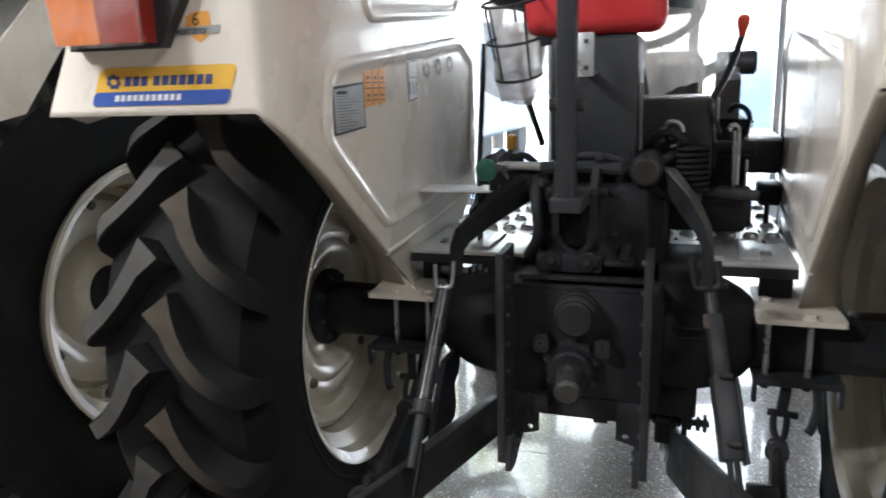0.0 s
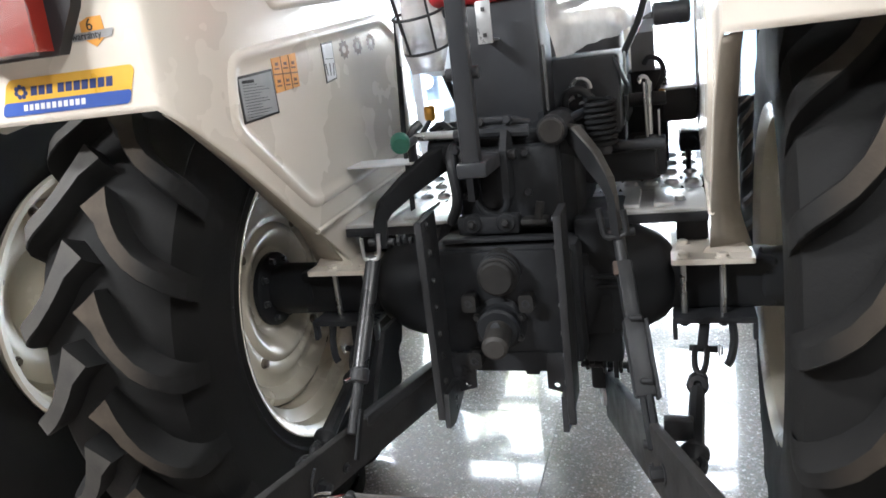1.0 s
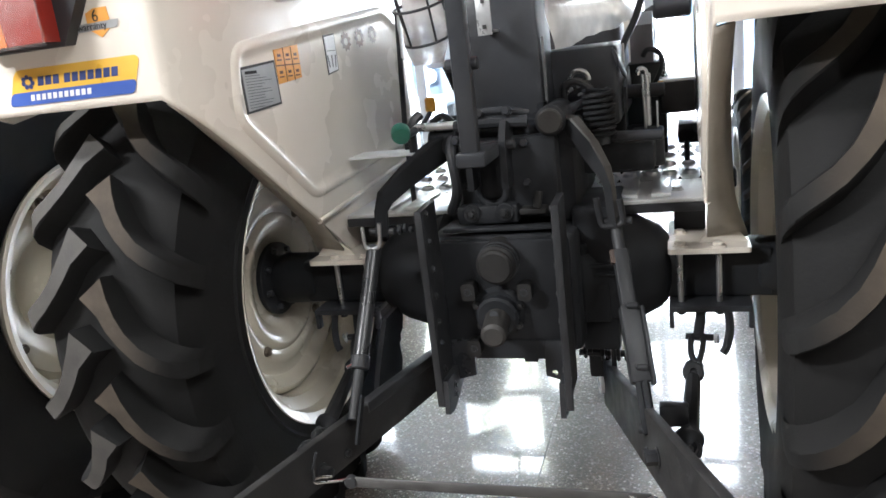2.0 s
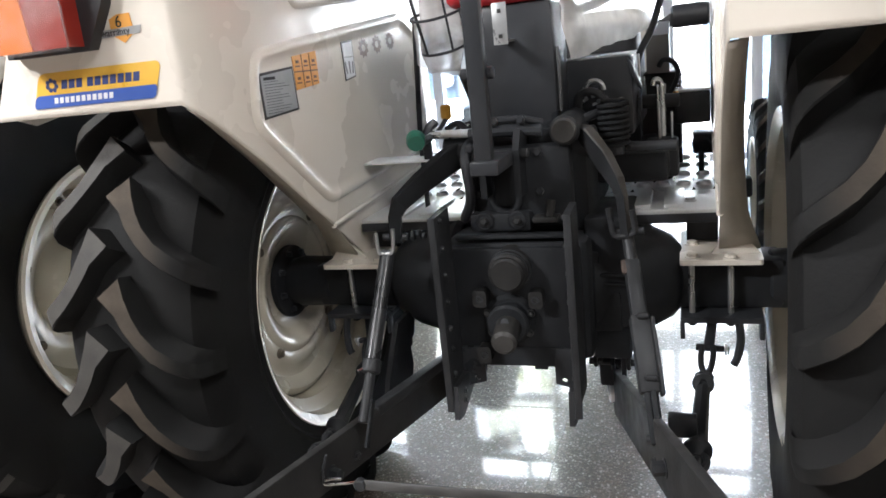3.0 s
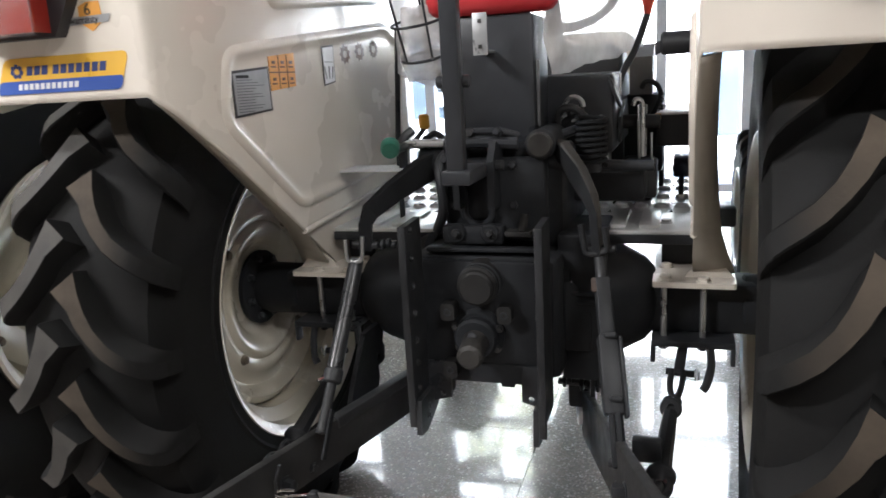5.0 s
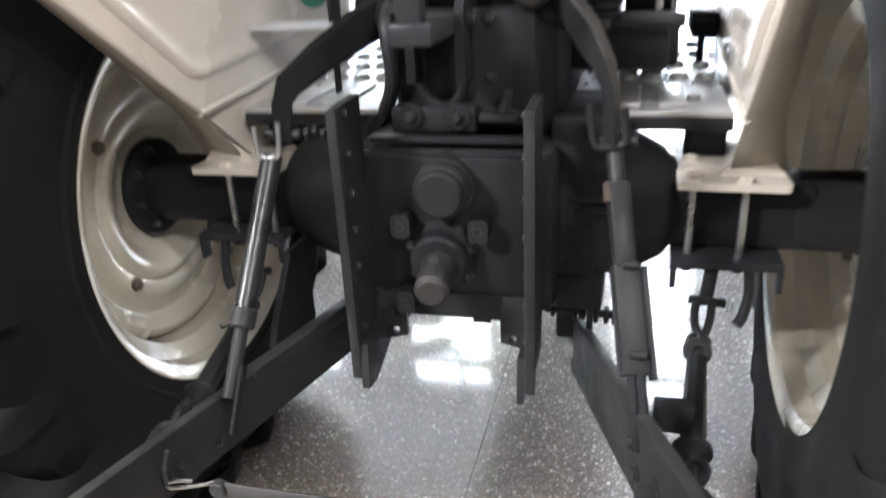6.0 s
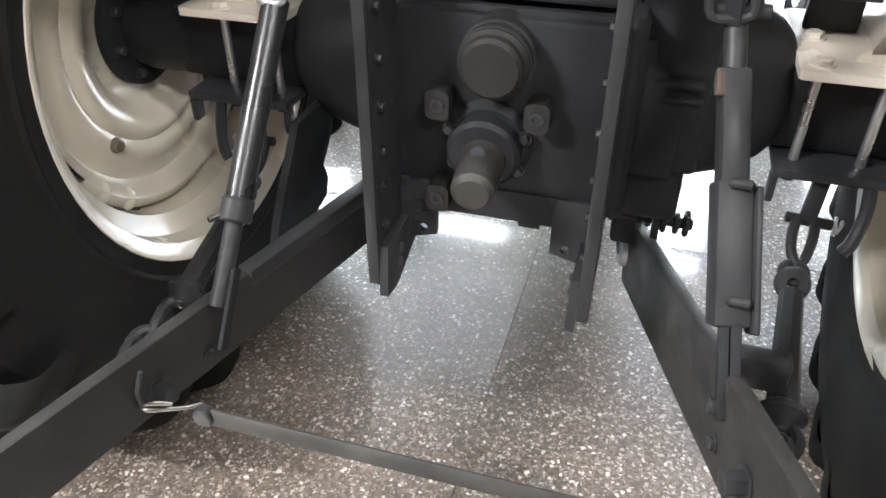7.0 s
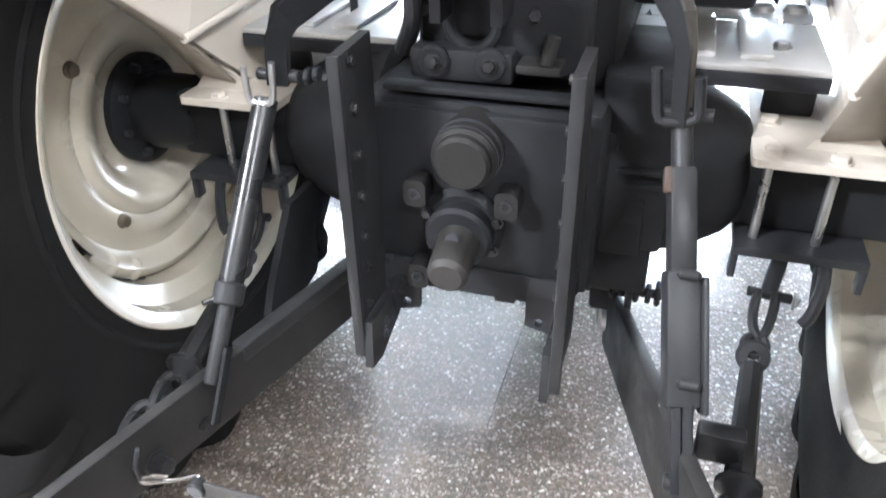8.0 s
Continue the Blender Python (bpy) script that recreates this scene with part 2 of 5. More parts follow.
GROUT = mottled("grey_floor_joint", (0.165, 0.145, 0.128), (0.205, 0.18, 0.16), 0.5, 10.0, fine=90)


# ------------------------------------------------------------ mesh helpers
def empty(name, parent=None, at=(0, 0, 0)):
    ob = new(name)
    ob.empty_display_size = 0.1
    ob.parent = parent
    ob.location = at
    return ob


def finish(ob, bm, mats, angle=35):
    bmesh.ops.remove_doubles(bm, verts=bm.verts, dist=1e-5)
    bmesh.ops.recalc_face_normals(bm, faces=bm.faces)
    bm.to_mesh(ob.data)
    bm.free()
    for m in mats if isinstance(mats, (list, tuple)) else [mats]:
        ob.data.materials.append(m)
    for f in ob.data.polygons:
        f.use_smooth = True
    ob.data.set_sharp_from_angle(angle=radians(angle))
    return ob


def part(name, bm, material, parent=None, label="", angle=35):
    """Links a bmesh as one mesh object under a thing or a part."""
    ob = new(name, bpy.data.meshes.new(name))
    finish(ob, bm, material, angle)
    ob.parent = parent
    if label:
        tagged(ob, label)
    return ob


def bevelled(bm, verts, r, seg=2):
    edges = list({e for v in verts for e in v.link_edges if e.calc_face_angle(0) > 0.6})
    if r > 0:
        bmesh.ops.bevel(bm, geom=edges, offset=r, segments=seg, profile=0.5, affect="EDGES", clamp_overlap=True)


def box(bm, lo, hi, r=0.004, m=None, seg=2):
    c = [(a + b) / 2 for a, b in zip(lo, hi)]
    s = [abs(b - a) for a, b in zip(lo, hi)]
    mat = (m or Matrix()) @ Matrix.Translation(c) @ Matrix.Diagonal((*s, 1))
    vs = bmesh.ops.create_cube(bm, size=1, matrix=mat)["verts"]
    bevelled(bm, vs, min(r, min(s) * 0.45), seg)
    return bm


def slab(bm, points, axis, a, b, r=0.003):
    """A polygon in the plane across the axis, extruded from a to b. Points are the two other coordinates in xyz order."""
    def at(p, h):
        q = list(p)
        q.insert("xyz".index(axis), h)
        return q
    low = [bm.verts.new(at(p, a)) for p in points]
    top = [bm.verts.new(at(p, b)) for p in points]
    n = len(points)
    bm.faces.new(low)
    bm.faces.new(top[::-1])
    for i in range(n):
        bm.faces.new((low[i], top[i], top[(i + 1) % n], low[(i + 1) % n]))
    bevelled(bm, low + top, r, 1)
    return bm


def axis_matrix(p0, p1):
    p0, p1 = Vector(p0), Vector(p1)
    return Matrix.Translation(p0) @ (p1 - p0).to_track_quat("Z", "Y").to_matrix().to_4x4(), (p1 - p0).length


def lathe(bm, profile, m=None, seg=32, closed=False):
    """Turns (radius, height) pairs about the local z axis of m."""
    m = m or Matrix()
    rings = []
    for r, h in profile:
        if r < 1e-6:
            rings.append([bm.verts.new(m @ Vector((0, 0, h)))])
        else:
            rings.append([bm.verts.new(m @ Vector((r * math.cos(2 * math.pi * k / seg), r * math.sin(2 * math.pi * k / seg), h))) for k in range(seg)])
    pairs = list(zip(rings, rings[1:])) + ([(rings[-1], rings[0])] if closed else [])
    for a, b in pairs:
        for k in range(seg):
            j = (k + 1) % seg
            if len(a) == 1 and len(b) == 1:
                continue
            if len(a) == 1:
                bm.faces.new((a[0], b[k], b[j]))
            elif len(b) == 1:
                bm.faces.new((a[k], b[0], a[j]))
            else:
                bm.faces.new((a[k], b[k], b[j], a[j]))
    return bm


def rod(bm, p0, p1, r, r1=None, seg=20, chamfer=0.15):
    m, L = axis_matrix(p0, p1)
    r1 = r if r1 is None else r1
    c = min(r, r1) * chamfer
    return lathe(bm, [(0, 0), (r - c, 0), (r, c), (r1, L - c), (r1 - c, L), (0, L)], m, seg)


def bar(bm, p0, p1, w, h, r=0.004, up=(0, 0, 1)):
    """A flat bar from p0 to p1: w across, h along up."""
    p0, p1 = Vector(p0), Vector(p1)
    y = (p1 - p0).normalized()
    x = y.cross(Vector(up)).normalized()
    z = x.cross(y)
    m = Matrix((x, y, z)).transposed().to_4x4()
    m.translation = (p0 + p1) / 2
    L = (p1 - p0).length
    return box(bm, (-w / 2, -L / 2, -h / 2), (w / 2, L / 2, h / 2), r, m)


def smooth_path(points, n=6):
    """Catmull-Rom through the points."""
    P = [Vector(p) for p in points]
    P = [P[0] * 2 - P[1]] + P + [P[-1] * 2 - P[-2]]
    out = []
    for i in range(1, len(P) - 2):
        for k in range(n):
            t = k / n
            a, b, c, d = P[i - 1:i + 3]
            out.append(0.5 * ((2 * b) + (c - a) * t + (2 * a - 5 * b + 4 * c - d) * t * t + (3 * b - a - 3 * c + d) * t ** 3))
    out.append(P[-2])
    return out


def tube(bm, points, r, seg=10, closed=False, smooth=0):
    P = smooth_path(points, smooth) if smooth else [Vector(p) for p in points]
    n = len(P)
    rings, up = [], None
    for i, p in enumerate(P):
        a = P[(i - 1) % n] if closed or i else p
        b = P[(i + 1) % n] if closed or i < n - 1 else p
        d = (b - a).normalized()
        if up is None:
            up = d.orthogonal().normalized()
        up = (up - d * up.dot(d)).normalized()
        s = d.cross(up)
        rings.append([bm.verts.new(p + r * (math.cos(2 * math.pi * k / seg) * up + math.sin(2 * math.pi * k / seg) * s)) for k in range(seg)])
    pairs = list(zip(rings, rings[1:]))
    if not closed:
        bm.faces.new(rings[0][::-1])
        bm.faces.new(rings[-1])
    for a, b in pairs:
        for k in range(seg):
            bm.faces.new((a[k], a[(k + 1) % seg], b[(k + 1) % seg], b[k]))
    if closed:
        a, b = rings[-1], rings[0]
        off = min(range(seg), key=lambda o: (a[0].co - b[o].co).length)
        for k in range(seg):
            bm.faces.new((a[k], a[(k + 1) % seg], b[(k + 1 + off) % seg], b[(k + off) % seg]))
    return bm


def bolt(bm, at, way, r=0.009, h=0.008):
    """A hexagon head with a washer, standing on a face."""
    m, L = axis_matrix(at, Vector(at) + Vector(way))
    lathe(bm, [(0, 0), (r * 1.35, 0), (r * 1.35, 0.002), (0, 0.002)], m, 14)
    lathe(bm, [(0, 0.002), (r, 0.002), (r, h), (r * 0.8, h + 0.0015), (0, h + 0.0015)], m, 6)
    return bm


def bolt_part(at, way, parent, r=0.009, h=0.008, material=None, label=""):
    return part("bolt", bolt(bmesh.new(), at, way, r, h), material or STEEL, parent, label)


def B():
    return bmesh.new()


# ------------------------------------------------------------ the showroom
X0, X1, Y0, Y1, ZC = -7.0, 4.6, -9.0, 5.3, 3.6

ground = part("ground", box(B(), (-60, -40, -0.25), (60, 90, -0.14), 0), OUTGROUND)
tagged(ground, "pale concrete yard outside the showroom glass", "ground", kind="structure")
floor = part("floor", box(B(), (X0, Y0, -0.12), (X1, Y1, -0.004), 0), GROUT)
tagged(floor, "polished speckled terrazzo tile floor with thin joints", "floor", kind="structure")


def plain_wall(name, lo, hi, label, material=WALLPAINT):
    return tagged(part(name, box(B(), lo, hi, 0), material), label, "wall", kind="structure")


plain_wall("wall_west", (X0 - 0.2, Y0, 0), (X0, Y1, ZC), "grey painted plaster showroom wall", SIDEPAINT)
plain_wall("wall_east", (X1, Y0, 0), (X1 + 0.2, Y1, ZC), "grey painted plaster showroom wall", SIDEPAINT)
plain_wall("wall_south", (X0, Y0 - 0.2, 0), (X1, Y0, ZC), "plain dark brown back wall, out of view, toned to cut bounced light", BACKPAINT)
plain_wall("wall_north", (X0, Y1, 3.46), (X1, Y1 + 0.2, ZC), "pale painted beam above the glass front")
ceiling = part("ceiling", box(B(), (X0 - 0.2, Y0 - 0.2, ZC), (X1 + 0.2, Y1 + 0.2, ZC + 0.15), 0), CEILPAINT)
tagged(ceiling, "plain white painted showroom ceiling", "ceiling", kind="structure")

LAMPGLOW, _n, _p = shader("lit_lamp_diffuser", (0.9, 0.88, 0.85), 0.4, 0, Emission_Strength=1.0)
_p.inputs["Emission Color"].default_value = (1.0, 0.94, 0.84, 1)
for lx, ly, watts in CEILING_LIGHTS:
    lamp = tagged(empty("ceiling_light", None, (lx, ly, 0)), "white rectangular ceiling light panel, lit", "ceiling light", group="ceiling lights")
    part("frame", box(B(), (-0.62, -0.2, 3.545), (0.62, 0.2, 3.6), 0.004), FRAMEWHITE, lamp)
    part("diffuser", box(B(), (-0.58, -0.16, 3.537), (0.58, 0.16, 3.544), 0.002), LAMPGLOW, lamp, "glowing white diffuser")

# glass front: posts, rails and panes
WIN_X = [-7.0, -5.5, -3.85, -2.75, -2.45, -1.97, -1.02, 0.2, 0.92, 3.0, 4.6]
WIN_Z = [0.08, 2.4, 3.12, 3.43]
front = tagged(empty("window_1", None, (0, Y1 + 0.1, 0)), "full-height showroom glass front in pale metal frames", "window", kind="structure")
for i, wx in enumerate(WIN_X):
    w = 0.045 if 0 < i < len(WIN_X) - 1 else 0.06
    part("post", box(B(), (wx - w, -0.06, 0), (wx + w, 0.06, 3.46), 0.004), FRAMEWHITE, front)
for wx, wx2 in zip(WIN_X, WIN_X[1:]):
    for z in WIN_Z:
        part("rail", box(B(), (wx + 0.045, -0.045, z - 0.035), (wx2 - 0.045, 0.045, z + 0.035), 0.004), FRAMEWHITE, front)
    for z, z2 in zip(WIN_Z, WIN_Z[1:]):
        # the easternmost bay, out of view, is closed only to block daylight
        if wx > 2.9 or z > 2 and (-2.8 < wx < -2.0 or -1.1 < wx < 0.1 or 0.9 < wx < 2.0):
            part("transom_panel", box(B(), (wx + 0.05, -0.01, z + 0.035), (wx2 - 0.05, 0.01, z2 - 0.035), 0.003), WALLPAINT, front, "pale solid panel in the glass front")
            continue
        pane = part("pane", box(B(), (wx + 0.05, -0.006, z + 0.035), (wx2 - 0.05, 0.006, z2 - 0.035), 0), GLASS, front)
        pane.visible_shadow = False


# slatted rack hung from the ceiling before the glass
rack = tagged(empty("hanging_rack", None, (-1.46, 5.0, 0)), "grey slatted metal rack hung from the ceiling by the glass", "rack")
for k in range(4):
    part("slat", bar(B(), (-0.4, 0, 2.77 + 0.043 * k), (0.01 + 0.027 * k, 0, 2.61 + 0.043 * k), 0.05, 0.026, 0.003), MIDGREY, rack)
part("side_rail", bar(B(), (0.0, 0.02, 2.6), (0.1, 0.02, 2.78), 0.03, 0.03, 0.003, (0, 1, 0)), MIDGREY, rack)
part("hanger", tube(B(), [(0.05, 0.02, 2.62), (0.11, 0.02, 2.7), (0.15, 0.02, 2.85), (0.18, 0.02, 3.1), (0.22, 0.02, 3.6)], 0.018, 8, smooth=4), MIDGREY, rack)
part("hanger", tube(B(), [(-0.34, 0.02, 2.96), (-0.33, 0.02, 3.2), (-0.33, 0.02, 3.6)], 0.012, 8), MIDGREY, rack)


# ------------------------------------------------------------ the tractor
# tread bar: upper and lower edge as (across from the crown line, angle), then how far its top lies below the crown
LUG = [((0.035, 0), (-0.008, -0.06), 0), ((0.046, -0.055), (0.026, -0.11), 0), ((0.06, -0.105), (0.04, -0.15), 0), ((0.076, -0.15), (0.06, -0.192), 0.002), ((0.1, -0.192), (0.085, -0.235), 0.005),
       ((0.125, -0.22), (0.11, -0.265), 0.011), ((0.14, -0.236), (0.129, -0.284), 0.021), ((0.15, -0.248), (0.143, -0.3), 0.034), ((0.155, -0.258), (0.151, -0.311), 0.052), ((0.157, -0.266), (0.155, -0.32), 0.085)]


def lug_mesh(me, R, c, W, side, dusty, shift):
    """One tread bar, from a slanting club-shaped end at the crown, steep at first, then flatter out to the shoulder."""
    bm = B()
    rings = []
    k, across = W / 0.36, W / 0.352
    turn = (1.0 if R > 0.5 else 1.3)
    for i, ((xu, au), (xl, al), drop) in enumerate(LUG):
        ring = []
        top, low = R - drop * k, c - 0.012 - 0.9 * drop * k
        flare = 0.010 if i else 0.006
        for x, a, r, f in ((xu, au, low, 1), (xu, au, top - 0.004, 0.1), (xu, au - 0.004, top, 0), (xl, al + 0.004, top, 0), (xl, al, top - 0.004, -0.1), (xl, al, low, -1)):
            x = (x - (0.012 if i == 0 and r == low else 0)) * across * side + shift
            a = a * turn + f * flare / R
            ring.append(bm.verts.new((x, -r * math.cos(a), r * math.sin(a))))
        rings.append(ring)
    for q, w in zip(rings, rings[1:]):
        for i in range(5):
            f = bm.faces.new((q[i], q[i + 1], w[i + 1], w[i]))
            f.material_index = 1 if i == 2 else 0
    bm.faces.new(rings[0][::-1])
    bm.faces.new(rings[-1])
    bmesh.ops.recalc_face_normals(bm, faces=bm.faces)
    bm.to_mesh(me)
    bm.free()
    me.materials.append(RUBBER)
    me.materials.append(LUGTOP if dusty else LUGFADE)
    for f in me.polygons:
        f.use_smooth = True
    me.set_sharp_from_angle(angle=radians(28))


def wheel(tractor, s, name, x, y, z, R, W, rim_r, lugs, lug_h, inner, phase=0.0, toe=0.0):
    """One wheel: carcass with herringbone lugs, rim with stepped disc, hub bolts. x is the tyre's middle, s the side."""
    hub = empty(name, tractor, (x, y, z))
    seated = Matrix.Rotation(radians(-toe * s), 4, "Z")  # the tyre sits a little askew on its rim
    flat = -z + 0.002
    turn = Matrix.Rotation(radians(90), 4, "Y")
    c = R - lug_h
    half = [(rim_r - 0.012, 0.405), (rim_r + 0.012, 0.412), (rim_r + 0.05, 0.418), (rim_r + 0.12, 0.425), (c - 0.13, 0.425), (c - 0.08, 0.415), (c - 0.045, 0.39), (c - 0.02, 0.3), (c - 0.006, 0.17), (c, 0.06)]
    if rim_r + 0.12 > c - 0.13:
        half[3:5] = [((rim_r + c) / 2, 0.425)]
    if s > 0:
        half = [(r, h * (1.06 if r > rim_r + 0.02 else 1.0)) for r, h in half]
    prof = [(r, h * W) for r, h in half] + [(r, -h * W) for r, h in half[::-1]]
    bm = B()
    lathe(bm, prof, turn, 96)
    # bead rings moulded on the side
    for h in (-W, W):
        lathe(bm, [(rim_r + 0.022, h * 0.415), (rim_r + 0.03, h * 0.427), (rim_r + 0.038, h * 0.418)], turn, 96)
    for v in bm.verts:
        v.co.z = max(v.co.z, flat)
    bm.transform(Matrix.Rotation(radians(-(0.9 if s > 0 else 0.25) * toe * s), 4, "Z"))
    part("tyre", bm, RUBBER, hub, "black rubber tyre with deep herringbone lugs", 30)
    for side in (-1, 1):
        shared = bpy.data.meshes.new("lug")
        lug_mesh(shared, R, c, W, side, side * s > 0, 0.0)
        for k in range(lugs):
            a0 = 2 * math.pi * (k + phase + (0.5 if side * s > 0 else 0)) / lugs
            turned = Matrix.Rotation(-a0, 4, "X")
            low = min((turned @ v.co).z for v in shared.vertices)
            me = shared
            if low < flat:
                me = shared.copy()
                for v in me.vertices:
                    q = turned @ v.co
                    q.z = max(q.z, flat)
                    v.co = turned.inverted() @ q
            lug = new("lug", me)
            lug.matrix_local = seated @ turned
            lug.parent = hub
    # rim: open side towards the axle (inner = +1 towards the tractor's middle line)
    d = -s if inner else s
    m = Matrix.Rotation(radians(90 if d > 0 else -90), 4, "Y")
    e = 0.411 * W
    k = rim_r / 0.379
    barrel = [(0.352, -e), (0.372, -e - 0.008), (0.379, -e - 0.002), (0.374, -e + 0.012), (0.354, -e + 0.02), (0.35, -e + 0.05), (0.318, -e + 0.075), (0.314, 0.0),
              (0.318, e - 0.075), (0.35, e - 0.05), (0.354, e - 0.02), (0.374, e - 0.012), (0.379, e - 0.003), (0.376, e + 0.004), (0.368, e + 0.002), (0.349, e - 0.012),
              (0.343, e - 0.048), (0.31, e - 0.07), (0.306, 0.0), (0.31, -e + 0.07), (0.343, -e + 0.045), (0.352, -e)]
    part("rim", lathe(B(), [(r * k, h) for r, h in barrel], m, 64), RIM, hub, "cream painted steel rim")
    o = e - 0.096 * (W / 0.375)
    disc = [(0.309, o - 0.03), (0.3, o - 0.008), (0.285, o - 0.002), (0.268, o - 0.012), (0.255, o - 0.03), (0.232, o - 0.03), (0.222, o - 0.02), (0.2, o - 0.018),
            (0.187, o - 0.024), (0.176, o - 0.014), (0.165, o - 0.014), (0.14, o - 0.022), (0.125, o - 0.036), (0.115, o - 0.045), (0.075, o - 0.045), (0.075, o - 0.057), (0.115, o - 0.057), (0.13, o - 0.048), (0.165, o - 0.026),
            (0.187, o - 0.036), (0.232, o - 0.042), (0.262, o - 0.042), (0.285, o - 0.014), (0.309, o - 0.042)]
    bm = lathe(B(), [(r * k, h) for r, h in disc], m, 64)
    # four window slots at the disc's outer edge
    gone = []
    for f in bm.faces:
        c_ = f.calc_center_median()
        r_ = math.hypot(c_.y, c_.z)
        a_ = math.degrees(math.atan2(c_.z, c_.y)) - 7
        if r_ > 0.283 * k and min(abs((a_ - q + 180) % 360 - 180) for q in (22, 112, 202, 292)) < 5:
            gone.append(f)
    bmesh.ops.delete(bm, geom=gone, context="FACES")
    part("wheel_disc", bm, RIM, hub, "cream pressed steel wheel disc with ringed steps", 50)
    w = m.to_3x3() @ Vector((0, 0, 1))
    for a in (52, 140, 228, 318):
        p = w * (o - 0.019) + Vector((0, 0.203 * k * math.cos(radians(a)), 0.203 * k * math.sin(radians(a))))
        bm = lathe(B(), [(0, 0), (0.0135, 0), (0.014, 0.003), (0.011, 0.005), (0.0105, 0.011), (0.007, 0.0125), (0, 0.0125)], axis_matrix(p, p + w)[0], 12)
        part("rim_bolt", bm, BOLTBROWN, hub, "dull brownish steel rim bolt")
    for a in (53, 143, 233, 323):
        pts = [w * (o - 0.012) + Vector((0, 0.305 * k * math.cos(radians(a + q)), 0.305 * k * math.sin(radians(a + q)))) for q in range(-12, 13, 3)]
        part("seam", tube(B(), pts, 0.0028, 6), DECALBLACK, hub, "dark gap between disc and rim")
        for q in (-7, 6):
            c_ = w * (o - 0.02) + Vector((0, 0.287 * k * math.cos(radians(a + q)), 0.287 * k * math.sin(radians(a + q))))
            part("pressed_boss", lathe(B(), [(0.024, 0), (0.0215, 0.008), (0.016, 0.014), (0.008, 0.017), (0, 0.0175)], axis_matrix(c_, c_ + w)[0], 20), RIM, hub)
    # brackets welded inside the barrel on the far side
    for q in range(8):
        a = radians(45 * q + 20)
        c_ = Vector((0, math.cos(a), math.sin(a)))
        t_ = Vector((0, -math.sin(a), math.cos(a)))
        foot = c_ * 0.305 * k - w * (e * 0.25)
        bm = bar(B(), foot - t_ * 0.03, foot + t_ * 0.03, 0.05, 0.008, 0.003, c_)
        bar(bm, foot - c_ * 0.03, foot - c_ * 0.002, 0.05, 0.05, 0.006, w)
        part("rim_bracket", bm, RIM, hub, "cream bracket welded inside the rim")
        part("rim_bolt", bolt(B(), foot - c_ * 0.02 - w * 0.025, -w, 0.011, 0.01), BOLTBROWN, hub)
    return hub


